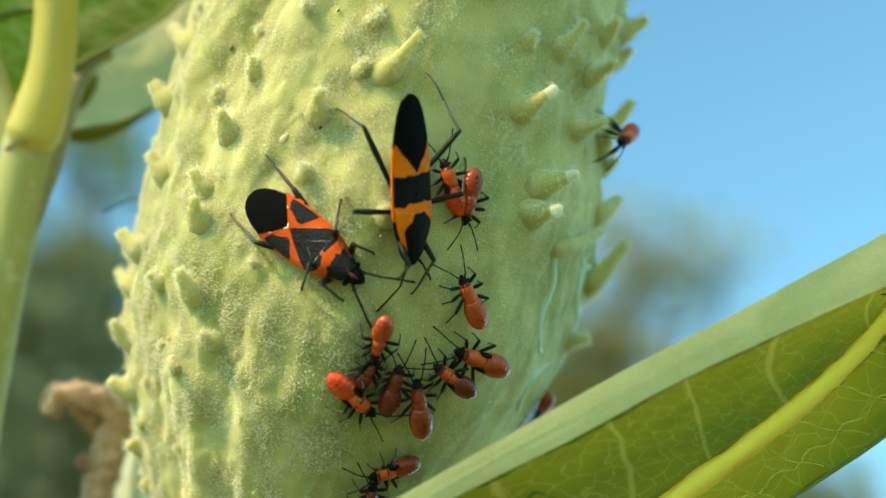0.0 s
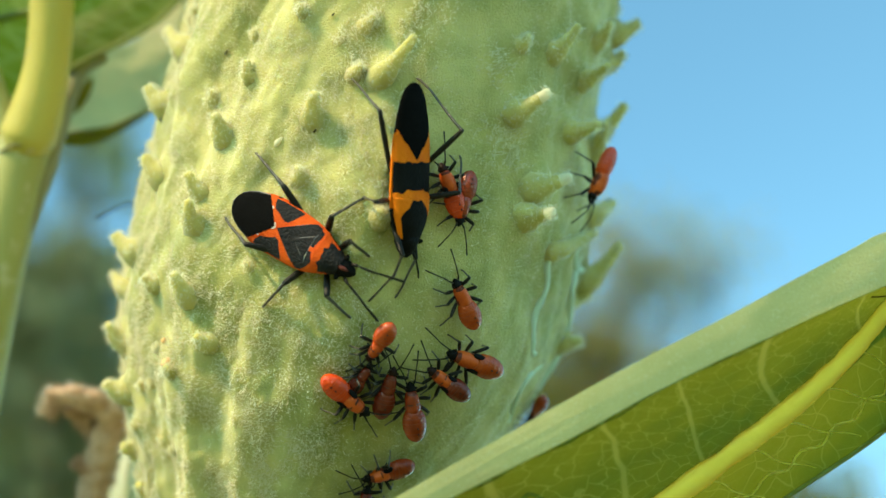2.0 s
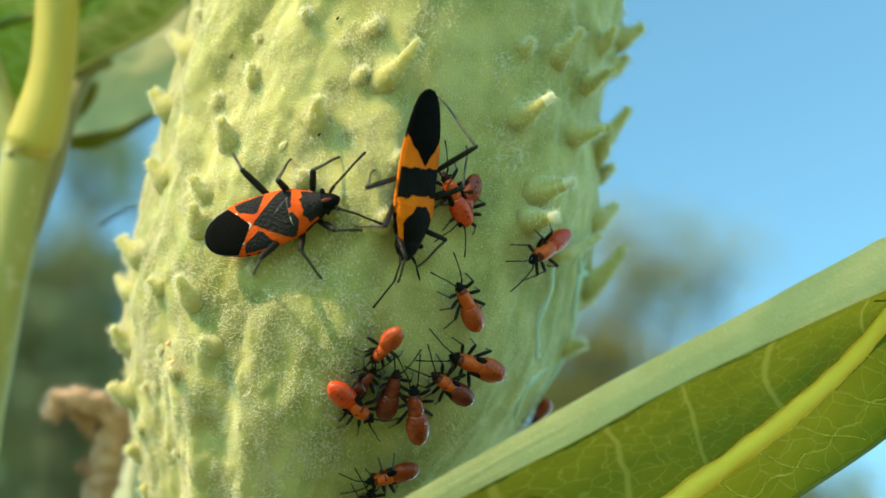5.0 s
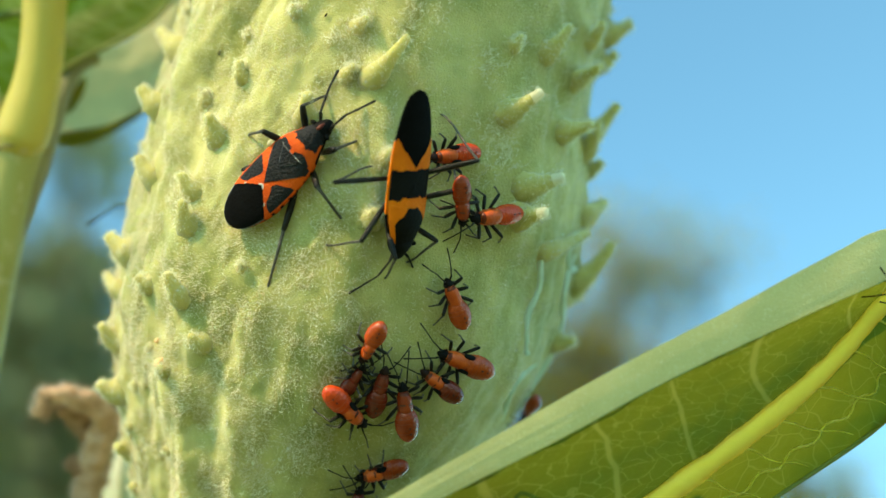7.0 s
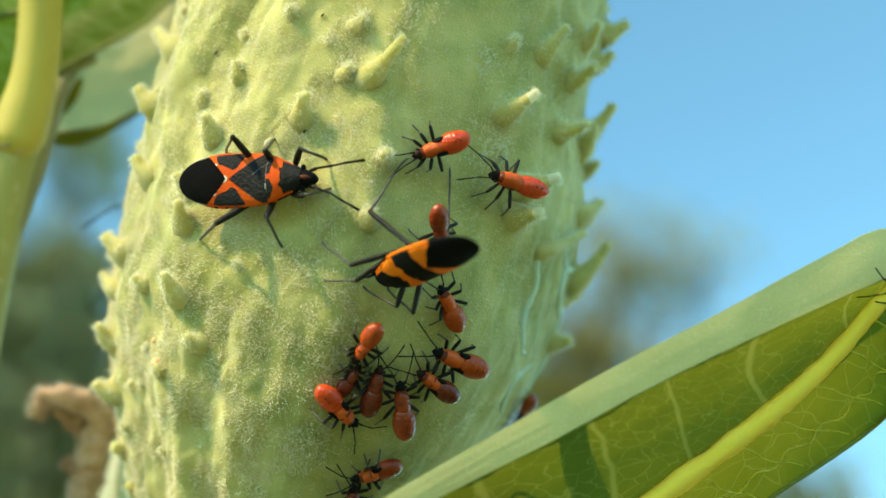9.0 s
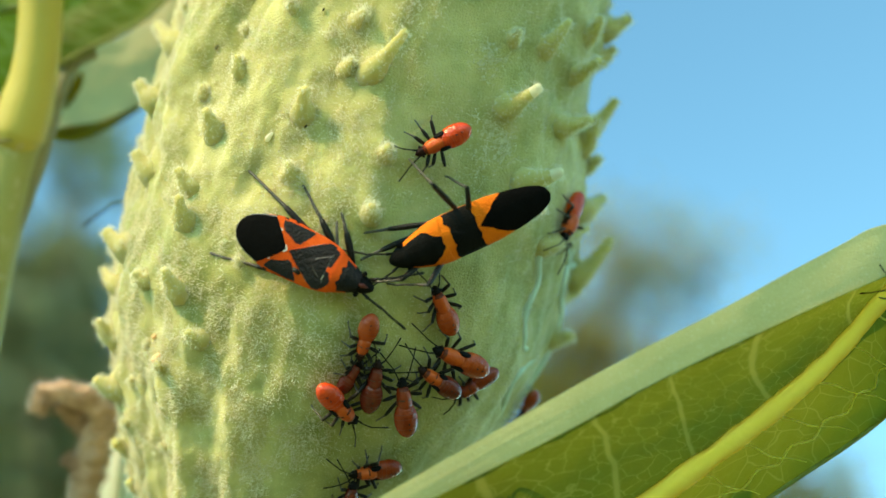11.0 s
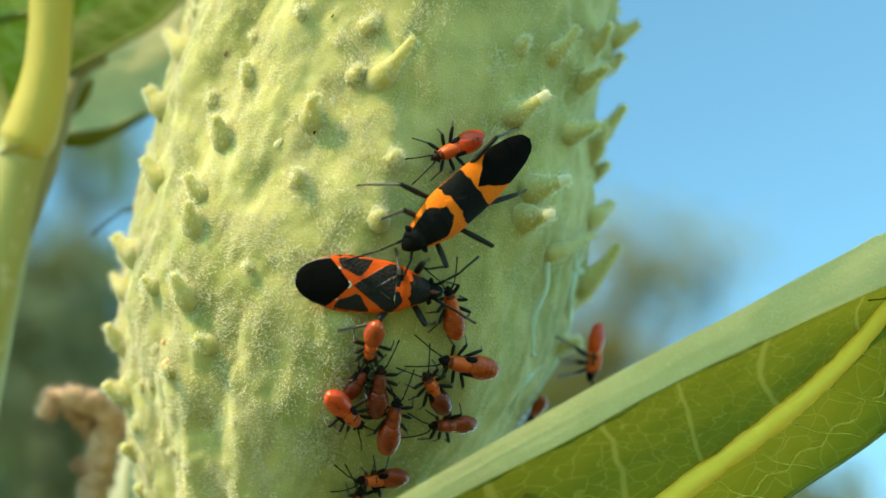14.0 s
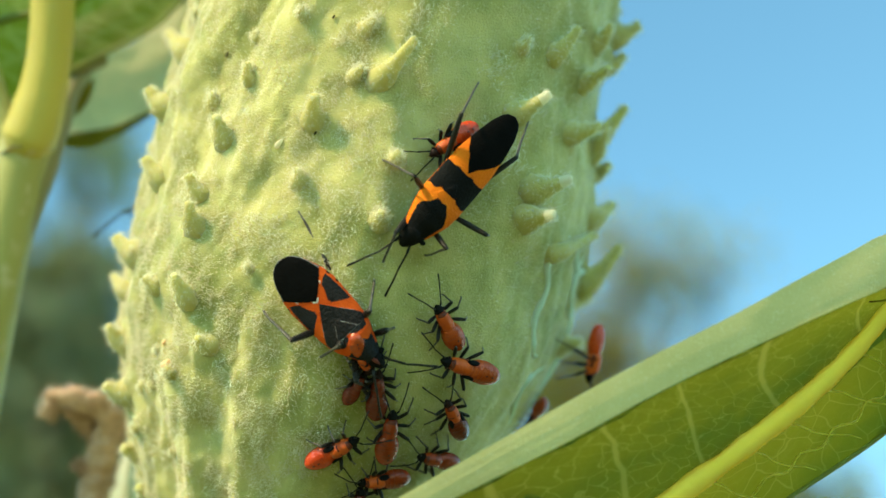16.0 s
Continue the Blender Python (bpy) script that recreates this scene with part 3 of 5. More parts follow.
def build_dry_curl():
    curl = thing("dried_flower_stalk", "shrivelled fuzzy tan-brown dried flower stalk, curled over", "dried stalk")
    runs = [
        ([(-33.16, 115, -29.63), (-32.72, 115, -23.32), (-31.96, 115, -20), (-30.99, 114, -16.91), (-30.3, 114, -15.48)], [1.5, 1.45, 1.4, 1.35, 1.25]),
        ([(-30.33, 114.5, -16.19), (-31.5, 113, -14.18), (-33.31, 112, -13.22), (-35.28, 112, -13.21), (-36.12, 112, -14.15), (-35.6, 113, -15.12)], [1.3, 1.2, 1.05, 0.95, 0.75, 0.4]),
        ([(-31.26, 115, -17.33), (-32.99, 114.5, -16.18), (-34.23, 113, -14.28)], [1.2, 0.9, 0.5]),
        ([(-32.61, 115, -20.8), (-33.38, 114, -20.09), (-34.02, 114, -19.55)], [0.6, 0.45, 0.3]),
    ]
    rng = np.random.default_rng(8)
    hv, hf = [], []
    for pts, rad in runs:
        line = smooth_curve(pts, 40)
        rr = np.interp(np.linspace(0, len(rad) - 1, 41), range(len(rad)), rad)
        v, f = tube(line, list(rr), 18)
        v = [p + 0.50 * noise.noise(p * 0.9) * (p - line[i // 18]).normalized() + 0.30 * noise.noise(p * 2.4) * (p - line[i // 18]).normalized() for i, p in enumerate(v)]
        part("curl" if len(rad) > 4 else "shred", mesh("curl", v, f, DRY), curl)
        for i, p in enumerate(v):
            for _ in range(4):
                d = ((p - line[i // 18]).normalized() + Vector(rng.normal(0, 0.6, 3))).normalized()
                q = d.orthogonal().normalized() * 0.03
                o = p + Vector(rng.normal(0, 0.12, 3))
                k = len(hv)
                hv += [o - q, o + q, o + d * 0.4]
                hf.append((k, k + 1, k + 2))
    part("down", mesh("down", hv, hf, DRY, smooth=False), curl, "short tan hairs")["kind"] = "stuff"


build_stem()
build_right_leaf()
build_upper_leaves()
build_dry_curl()


# ---- the pod ----
pod = thing("milkweed_pod", "fat pale green milkweed pod covered in soft spines and fuzz", "seed pod")


def build_pod_body():
    angles = [*np.arange(-115, 115.01, 0.75), *np.arange(118, 245, 3.0)]
    heights = [*np.arange(-50, -26, 1.0), *np.arange(-26, 27, 0.24), *np.arange(27, 70.1, 1.0)]
    verts, faces = [], []
    na = len(angles)
    for z in map(float, heights):
        for a in map(float, angles):
            verts.append(on_pod(a if a <= 180 else a - 360, z))
    for i in range(len(heights) - 1):
        for j in range(na):
            k = (j + 1) % na
            faces.append((i * na + j, i * na + k, (i + 1) * na + k, (i + 1) * na + j))
    part("husk", mesh("husk", verts, faces, POD), pod)


DOWN = []        # roots of the hairs on the spines


def spine(a, z, dx, dz, h, thick=1.0):
    """One soft spine: foot at angle a and height z, its tip dx to the right and dz up along the husk and h out from it."""
    out, right, up = pod_frame(a, z)
    root = on_pod(a, z)
    thick *= min(1.0, 0.5 + 0.4 * h)
    tip = root + out * h + right * dx + up * dz
    bend = root + out * 0.55 * h + right * dx * 0.45 + up * dz * 0.4
    lean = (right * dx + up * dz) * 0.12
    line = [root - out * 1.3 - 2.0 * lean, root - out * 0.5 - 0.9 * lean] + [(1 - u) ** 2 * root + 2 * u * (1 - u) * bend + u * u * tip for u in (0.08, 0.25, 0.45, 0.65, 0.83, 0.95, 1.0)]
    rad = [thick * r for r in (1.7, 1.55, 1.15, 0.86, 0.67, 0.56, 0.49, 0.42, 0.24)]
    v, f = tube(line, rad, 10)
    v = [p + 0.10 * noise.noise(p * 1.2) * Vector((1, 1, 1)) + 0.05 * noise.noise(p * 4.0) * Vector((1, -1, 1)) for p in v]
    # pale tips here stand in for sun on them, in the wool's colour
    sunlit_tip = 30 < a < 46 and z < 12
    part("spine", mesh("spine", v, f, [SPINE, WOOL_SUN_TIP], [1 if sunlit_tip and min(g) >= 50 else 0 for g in f]), pod)
    for i, p in enumerate(v[20:-10]):
        DOWN.append((p, (p - line[2 + i // 10]).normalized()))


def build_spines():
    for row in SPINES:
        spine(*row)
    rng = random.Random(5)
    for _ in range(22):
        spine(rng.uniform(-80, -18), rng.uniform(-22, 24), rng.uniform(-0.3, 0.3), rng.uniform(0.1, 0.6), rng.uniform(0.15, 0.6), rng.uniform(0.45, 0.8))
    for _ in range(70):
        a, z = rng.uniform(-180, 180), rng.uniform(-40, 58)
        if abs(a) < 92 and -26 < z < 27:
            continue
        spine(a, z, rng.uniform(-0.5, 0.5), rng.uniform(0.5, 2.0), rng.uniform(1.0, 2.0), 0.8)


# woolly tufts: angle, height, spread, hairs
TUFTS = [(28.92, 14.45, 0.7, 60), (32.75, 8.7, 1.2, 150), (36.42, 7.44, 0.7, 60), (7.45, 7.37, 0.3, 60), (6.36, 2.94, 0.35, 70),
         (-2.9, 17.6, 0.35, 60), (-3.57, 13.83, 0.5, 70), (-9.21, 16.14, 0.3, 40), (7.91, 18.05, 0.9, 60), (-3.39, 9.71, 0.5, 40)]


def build_specks():
    """Crumbs caught in the down of the pod."""
    for name, label, category, skin, (a, z), size in (
            ("brown_speck", "tiny brown crumb caught in the pod's down", "debris", NODE_SCAR, (-40.26, 15.76), 0.2),
            ("brown_speck", "tiny dark crumb near the pod's top", "debris", BLACK, (-11.93, 17.89), 0.13),
            ("brown_speck", "tiny dark crumb beside a spine", "debris", BLACK, (-12.5, 11.34), 0.13),
            ("brown_speck", "tiny dark crumb on the pod's down", "debris", BLACK, (-10.07, 9.02), 0.13),
            ("pale_flake", "small white shed skin stuck on the pod", "debris", WOOL_SUN_TIP, (-17.89, 8.27), 0.35),
            ("orange_speck", "tiny pale orange scar on the pod", "debris", SCAR, (-39.7, -8.68), 0.75),
            ("orange_speck", "tiny ochre spot on the pod", "debris", SCAR, (-43.54, -7), 0.35)):
        out, right, up = pod_frame(a, z)
        p = on_pod(a, z, 0.12)
        tilt = (0.6 * right + up) * (0.5 if skin is SCAR else 1.0)
        v, f = tube([p + tilt * size * u for u in (-1, -0.7, -0.2, 0.3, 0.8, 1.1)], [size * r for r in (0.1, 0.45, 0.6, 0.5, 0.35, 0.08)], 8)
        v = [q + 0.35 * size * noise.noise(q * 3) * out for q in v]
        thing(name, label, category, mesh(name, v, f, skin))


def build_fuzz():
    """Short pale hairs on the husk, thickest on its bristly sides."""
    rng = np.random.default_rng(3)
    verts, faces = [], []
    for a, z, u, w, l, s in zip(rng.uniform(-88, 80, 250000), rng.uniform(-24, 25, 250000), rng.normal(0, 0.6, 250000), rng.normal(0, 0.6, 250000),
                                rng.uniform(0.2, 0.55, 250000), rng.random(250000)):
        patch = 0.42 + 1.4 * noise.noise(Vector((a * 0.12, z * 0.3, 1))) + 0.6 * noise.noise(Vector((a * 0.3, z * 0.8, 5)))
        if s > ((1.35 if z < 2 else 1.25) if a < -14 else 1.3 if a < 8 else 0.2) * patch:
            continue
        a, z, u, w, l = float(a), float(z), float(u), float(w), float(l) * (0.7 if z > 3 and a < -14 else 1.0)
        ra = radians(a)
        o = on_pod(a, z, -0.02)
        n, r = Vector((math.sin(ra), -math.cos(ra), 0)), Vector((math.cos(ra), math.sin(ra), 0))
        d = (n + u * r + w * Vector((0, 0, 1))).normalized()
        q = d.cross(n + Vector((0.1, 0.2, 0.3))).normalized() * 0.02
        k = len(verts)
        verts += [o - q, o + q, o + d * l]
        faces.append((k, k + 1, k + 2))
    part("fuzz", mesh("fuzz", verts, faces, FUZZ, smooth=False), pod, "short pale downy hairs")["kind"] = "stuff"
    verts, faces = [], []
    for a0, z0, size, count in TUFTS:
        for da, dz, l in zip(rng.normal(0, 1, count), rng.normal(0, 1, count), rng.uniform(0.1, 0.4, count)):
            a, z = a0 + 2.6 * size * float(da), z0 + size * float(dz)
            n = Vector((math.sin(radians(a)), -math.cos(radians(a)), 0))
            DOWN.append((on_pod(a, z, float(l) * 0.3), n))
    for o, n in DOWN:
        for _ in range(6):
            d = (n + Vector(rng.normal(0, 0.6, 3))).normalized()
            q = d.cross(Vector((0.1, 0.2, 0.3))).normalized() * 0.024
            o2 = o + Vector(rng.normal(0, 0.12, 3))
            k = len(verts)
            verts += [o2 - q, o2 + q, o2 + d * 0.32]
            faces.append((k, k + 1, k + 2))
    part("wool", mesh("wool", verts, faces, WOOL_SUN_TIP, smooth=False), pod, "white wool on spines and tufts")["kind"] = "stuff"


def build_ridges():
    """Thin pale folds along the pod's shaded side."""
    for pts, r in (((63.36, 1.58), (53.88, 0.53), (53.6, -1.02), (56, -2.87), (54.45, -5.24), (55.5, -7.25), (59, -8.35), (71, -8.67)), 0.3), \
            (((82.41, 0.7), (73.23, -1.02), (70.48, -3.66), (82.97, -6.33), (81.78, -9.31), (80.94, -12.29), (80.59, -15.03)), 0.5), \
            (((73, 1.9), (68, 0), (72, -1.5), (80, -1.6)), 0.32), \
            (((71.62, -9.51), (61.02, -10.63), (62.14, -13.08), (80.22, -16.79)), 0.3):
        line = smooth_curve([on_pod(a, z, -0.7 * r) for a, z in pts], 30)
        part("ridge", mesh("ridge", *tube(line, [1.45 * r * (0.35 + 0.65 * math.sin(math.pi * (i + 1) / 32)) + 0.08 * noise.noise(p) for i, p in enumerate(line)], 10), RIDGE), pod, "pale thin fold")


build_pod_body()
build_ridges()
build_spines()
build_fuzz()
build_specks()


# ---- the insects: x to the head, z to the back; origin at the body's middle ----
LEG_FORMS = {}


def leg_meshes(key, lf, lt, thick):
    """Thigh and shin with foot, each along x from its joint."""
    name = (key, round(lf, 3), round(lt, 3), thick)
    if name not in LEG_FORMS:
        f = tube([(lf * u, 0, 0) for u in (-0.03, 0.0, 0.2, 0.55, 0.85, 1.0, 1.03)], [thick * r for r in (0.5, 0.8, 0.95, 1.15, 1.0, 0.85, 0.4)], 8)
        t = tube([(lt * u, 0, -lt * b) for u, b in ((-0.02, 0), (0.0, 0), (0.3, 0.01), (0.70, 0.0), (0.73, 0), (0.80, 0.01), (0.82, 0.01), (0.9, 0.02), (0.97, 0.04), (1.0, 0.07))],
                 [thick * r for r in (0.4, 0.62, 0.5, 0.45, 0.34, 0.5, 0.34, 0.5, 0.42, 0.12)], 8)
        LEG_FORMS[name] = (mesh("thigh", *f, LEG), mesh("shin", *t, SHIN_SHEEN))
    return LEG_FORMS[name]


def add_limbs(bug, key, size, hips, feet, lengths, thick, feeler, head_at, seed):
    """Six legs (thigh > shin) and two feelers. Kept in BUGS with what their walk needs."""
    legs = []
    for k, (h, f, (lf, lt)) in enumerate(zip(hips, feet, lengths)):
        for side in (1, -1):
            th, sh = leg_meshes((key, k), lf * size, lt * size, thick)
            thigh = part("leg", th, bug)
            shin = part("shin", sh, thigh)
            legs.append((thigh, shin, Vector((h[0], side * h[1], h[2])) * size, Vector((f[0], side * f[1], 0)) * size, lf * size, lt * size))
    feelers = []
    for side in (1, -1):
        name = (key, "feeler", side)
        if name not in LEG_FORMS:
            pts = [Vector((feeler * u, side * feeler * w, feeler * z)) for u, w, z in ((0, 0, 0), (0.12, 0.05, 0.08), (0.14, 0.06, 0.09), (0.42, 0.16, 0.10), (0.45, 0.17, 0.10), (0.70, 0.30, 0.0), (0.73, 0.31, -0.01), (0.97, 0.42, -0.12), (1.0, 0.43, -0.14))]
            LEG_FORMS[name] = mesh("feeler", *tube(pts, [thick * r for r in (0.5, 0.6, 0.36, 0.44, 0.33, 0.4, 0.35, 0.48, 0.16)], 7), LEG)
        ob = part("antenna", LEG_FORMS[name], bug)
        feelers.append((ob, Vector((head_at[0], side * head_at[1], head_at[2])) * size, side))
    BUGS[bug.name] = (legs, feelers, size, seed)


BUGS = {}


def pattern_shell(bug, size, width, top, pattern, n_u=230, n_v=90, u_end=0.9):
    """Back of an adult: wing covers, membrane, shield and collar cut out of one vaulted shell. pattern(u, v) -> part, material index."""
    def place(u, v):
        w = width(u) * size
        lift = pattern(min(max(u, 0), u_end), v)[2]
        return ((u - 0.5) * size, v * w, size * top(u) * math.sqrt(max(0.0, 1 - 0.92 * v * v)) + lift * size)
    cells = {}
    for i in range(n_u):
        for j in range(n_v):
            u0, u1 = u_end * i / n_u, u_end * (i + 1) / n_u
            v0, v1 = -1 + 2 * j / n_v, -1 + 2 * (j + 1) / n_v
            name, colour, _ = pattern((u0 + u1) / 2, (v0 + v1) / 2)
            side = 0 if name in ("membrane", "scutellum", "pronotum") else (1 if v0 + v1 > 0 else -1)
            cells.setdefault((name, side), []).append((i, j, colour))
    return cells, place, (n_u, n_v, u_end)


def shell_parts(bug, cells, place, grid, mats, labels):
    n_u, n_v, u_end = grid
    for (name, side), quads in cells.items():
        index, verts, faces, tones = {}, [], [], []

        def corner(i, j):
            if (i, j) not in index:
                index[(i, j)] = len(verts)
                verts.append(place(u_end * i / n_u, -1 + 2 * j / n_v))
            return index[(i, j)]
        for i, j, c in quads:
            faces.append((corner(i, j), corner(i + 1, j), corner(i + 1, j + 1), corner(i, j + 1)))
            tones.append(c)
        part(name, mesh(name, verts, faces, mats, tones), bug, labels.get(name, ""))


def eased(table):
    us, vs = zip(*table)
    return lambda u: float(np.interp(u, us, vs))


def build_small_bug():
    """Small milkweed bug: grey-black with an orange-red cross."""
    size = 11.0
    bug = thing("small_milkweed_bug", "adult milkweed bug, black with an orange-red cross, walking on the pod", "insect")
    width = eased([(0, 0.012), (0.01, 0.045), (0.03, 0.08), (0.07, 0.115), (0.13, 0.145), (0.22, 0.17), (0.33, 0.183), (0.45, 0.186), (0.58, 0.18), (0.66, 0.168), (0.72, 0.15), (0.78, 0.12), (0.84, 0.095), (0.88, 0.074), (0.9, 0.065), (1, 0.03)])
    top = eased([(0, 0.016), (0.1, 0.038), (0.3, 0.06), (0.55, 0.078), (0.64, 0.09), (0.72, 0.105), (0.8, 0.1), (0.9, 0.078)])
    spot_edge = eased([(0.265, 1.1), (0.285, 0.76), (0.31, 0.56), (0.37, 0.44), (0.41, 0.31), (0.44, 0.35), (0.50, 0.86), (0.515, 1.1)])

    def pattern(u, v):
        w = abs(v)
        wob = 0.012 * math.sin(31 * u + 5 * v) + 0.008 * math.sin(57 * u - 9 * v)
        rear = 0.664 + 0.012 * w * w
        if u > rear:
            # shine on the rear edge is painted: a grey line, brightest on one side
            if u < rear + 0.004 and w < 0.66 + 4 * wob:
                return "pronotum", 3 if -0.5 < v < -0.25 else 4, 0.007
            lobe = 0.10 < w < 0.86 and u < 0.712 - 0.14 * (w - 0.5) ** 2 + 0.5 * wob
            fore = u > 0.772 + 0.4 * wob - 0.02 * math.exp(-((w - 0.4) / 0.12) ** 2) and not (w > 0.9 and u < 0.84)
            return "pronotum", 1 if lobe or fore else 0, 0.006
        inner = min((u - 0.388) / 0.218 * 0.87, 0.945) + 0.5 * wob
        if w < inner:
            shield = (u - 0.535) / 0.13 * 0.52
            # painted shine along shield and inner wing edges, uneven left to right
            line = abs(w - shield) < 0.014 and u > 0.57 and (v > 0 or u < 0.64) or (abs(w - inner) < 0.018 and 0.5 < u < 0.58)
            return "scutellum", 4 if line else 1, 0.004 + (0.005 if w < shield else 0.0)
        back = 0.368 - 0.155 * w ** 1.12
        if u < back:
            return "membrane", 4 if w > 0.965 or u < 0.008 else 2, 0.002
        if u < back + 0.012 and (w < 0.13 or 0.55 < w < 0.62):
            return "wing_cover", 3, 0.003
        return "wing_cover", 1 if spot_edge(u) + wob < w < 0.965 else 0, 0.0
    cells, place, grid = pattern_shell(bug, size, width, top, pattern)
    shell_parts(bug, cells, place, grid, [ORANGE_RED, GREY_BLACK, BLACK_MATT, GLINT, GREY_RIM_GLINT],
                {"membrane": "velvety black wing membrane", "wing_cover": "orange-red wing cover with a black spot", "scutellum": "grey-black shield and inner wing", "pronotum": "orange and black collar"})
    core = [((u - 0.5) * size, (0.985 + 0.075 * math.exp(-((u - 0.3) / 0.13) ** 2)) * width(u) * size, 0.22 * top(u) * size, 0.075 * size * math.sin(math.pi * min(1, u * 1.02)) ** 0.6 + 0.02) for u in map(float, np.linspace(0.0, 0.89, 70))]
    v, f = loft(core, 28)
    tones = []
    for face in f:
        c = sum((Vector(v[i]) for i in face), Vector()) / len(face)
        rim = c.z > -0.02 * size and -0.4 < c.x / size < 0.25
        tones.append(0 if rim and (c.x / size) % 0.075 > 0.022 else 1)
    part("abdomen", mesh("abdomen", v, f, [ORANGE_RED, BLACK], tones), bug, "black underside with an orange spotted rim")
    head = [(0.375 * size, 0.062 * size, 0.075 * size, 0.06 * size), (0.41 * size, 0.066 * size, 0.075 * size, 0.065 * size), (0.45 * size, 0.052 * size, 0.058 * size, 0.055 * size), (0.485 * size, 0.03 * size, 0.035 * size, 0.04 * size), (0.50 * size, 0.012 * size, 0.012 * size, 0.015 * size)]
    part("head", mesh("head", *loft(head), BLACK), bug)
    spot = [(0.385 * size, 0.008 * size, 0.078 * size, 0), (0.40 * size, 0.026 * size, 0.083 * size, 0), (0.425 * size, 0.03 * size, 0.08 * size, 0), (0.45 * size, 0.018 * size, 0.066 * size, 0), (0.465 * size, 0.006 * size, 0.055 * size, 0)]
    part("head_spot", mesh("head_spot", *loft(spot, 16), DULL_RED), bug, "dull red spot")
    for s in (1, -1):
        eye = [((0.405 + 0.016 * k) * size, r * size, r * size, r * size) for k, r in ((-1.1, 0.004), (-0.8, 0.017), (0, 0.026), (0.8, 0.017), (1.1, 0.004))]
        part("eye", mesh("eye", *loft(eye, 12), BLACK), bug, at=pose(0, s * 0.07 * size * MM, 0.03 * size * MM))
    beak = tube([(0.485 * size, 0, -0.02 * size), (0.40 * size, 0, -0.10 * size), (0.2 * size, 0, -0.12 * size)], [0.16, 0.13, 0.06], 7)
    part("beak", mesh("beak", *beak, LEG), bug)
    add_limbs(bug, "small", size, [(0.30, 0.09, -0.07), (0.17, 0.11, -0.08), (0.04, 0.11, -0.08)], [(0.50, 0.30), (0.12, 0.46), (-0.30, 0.48)],
              [(0.21, 0.25), (0.24, 0.29), (0.34, 0.42)], 0.24, 0.34 * size, (0.45, 0.05, 0.02), 1)
    return bug


def build_large_bug():
    """Large milkweed bug: long, orange with three black bands."""
    size = 12.8
    bug = thing("large_milkweed_bug", "adult large milkweed bug, bright orange with black bands, on the pod", "insect")
    width = eased([(0, 0.01), (0.012, 0.042), (0.04, 0.065), (0.1, 0.09), (0.2, 0.112), (0.35, 0.133), (0.5, 0.138), (0.65, 0.138), (0.74, 0.13), (0.82, 0.104), (0.88, 0.082), (0.9, 0.072), (1, 0.03)])
    top = eased([(0, 0.015), (0.1, 0.032), (0.3, 0.05), (0.55, 0.065), (0.72, 0.088), (0.8, 0.085), (0.9, 0.062)])

    def pattern(u, v):
        w = abs(v)
        wob = 0.007 * math.sin(9 * v + 2) + 0.004 * math.sin(17 * v)
        if u > 0.645 + 0.02 * (1 - w):
            patch = w < min(0.82, 0.28 + 5.2 * (u - 0.662)) + 4 * wob and u > 0.662
            return "pronotum", 1 if patch or u > 0.885 else 0, 0.005
        if u < 0.435 - 0.17 * w + 0.6 * wob:
            return "membrane", 2, 0.002
        if w < (u - 0.53) / 0.12 * 0.5:
            return "scutellum", 1 if u < 0.605 else 0, 0.004
        dark = 0.447 + 0.5 * wob < u < 0.602 + 0.02 * w + wob
        return "wing_cover", 1 if dark else 0, 0.0
    cells, place, grid = pattern_shell(bug, size, width, top, pattern)
    shell_parts(bug, cells, place, grid, [ORANGE, BLACK, BLACK_MATT],
                {"membrane": "velvety black wing membrane", "wing_cover": "orange wing cover with a black band", "scutellum": "black shield", "pronotum": "black collar with orange rim"})
    core = [((u - 0.5) * size, 0.985 * width(u) * size, 0.25 * top(u) * size, 0.062 * size * math.sin(math.pi * min(1, u * 1.02)) ** 0.6 + 0.02) for u in map(float, np.linspace(0.0, 0.89, 26))]
    v, f = loft(core)
    tones = []
    for face in f:
        c = sum((Vector(v[i]) for i in face), Vector()) / len(face)
        tones.append(0 if c.z > -0.015 * size and -0.22 < c.x / size < 0.2 else 1)
    part("abdomen", mesh("abdomen", v, f, [ORANGE, BLACK], tones), bug, "black underside with an orange rim")
    head = [(0.375 * size, 0.075 * size, 0.075 * size, 0.065 * size), (0.41 * size, 0.075 * size, 0.07 * size, 0.065 * size), (0.45 * size, 0.056 * size, 0.05 * size, 0.055 * size), (0.485 * size, 0.03 * size, 0.03 * size, 0.035 * size), (0.50 * size, 0.01 * size, 0.01 * size, 0.012 * size)]
    part("head", mesh("head", *loft(head), BLACK), bug, "black head")
    for s in (1, -1):
        eye = [((0.405 + 0.014 * k) * size, r * size, r * size, r * size) for k, r in ((-1.1, 0.004), (-0.8, 0.015), (0, 0.023), (0.8, 0.015), (1.1, 0.004))]
        part("eye", mesh("eye", *loft(eye, 12), BLACK), bug, at=pose(0, s * 0.078 * size * MM, 0.025 * size * MM))
    beak = tube([(0.485 * size, 0, -0.02 * size), (0.40 * size, 0, -0.10 * size), (0.15 * size, 0, -0.13 * size)], [0.16, 0.13, 0.06], 7)
    part("beak", mesh("beak", *beak, LEG), bug)
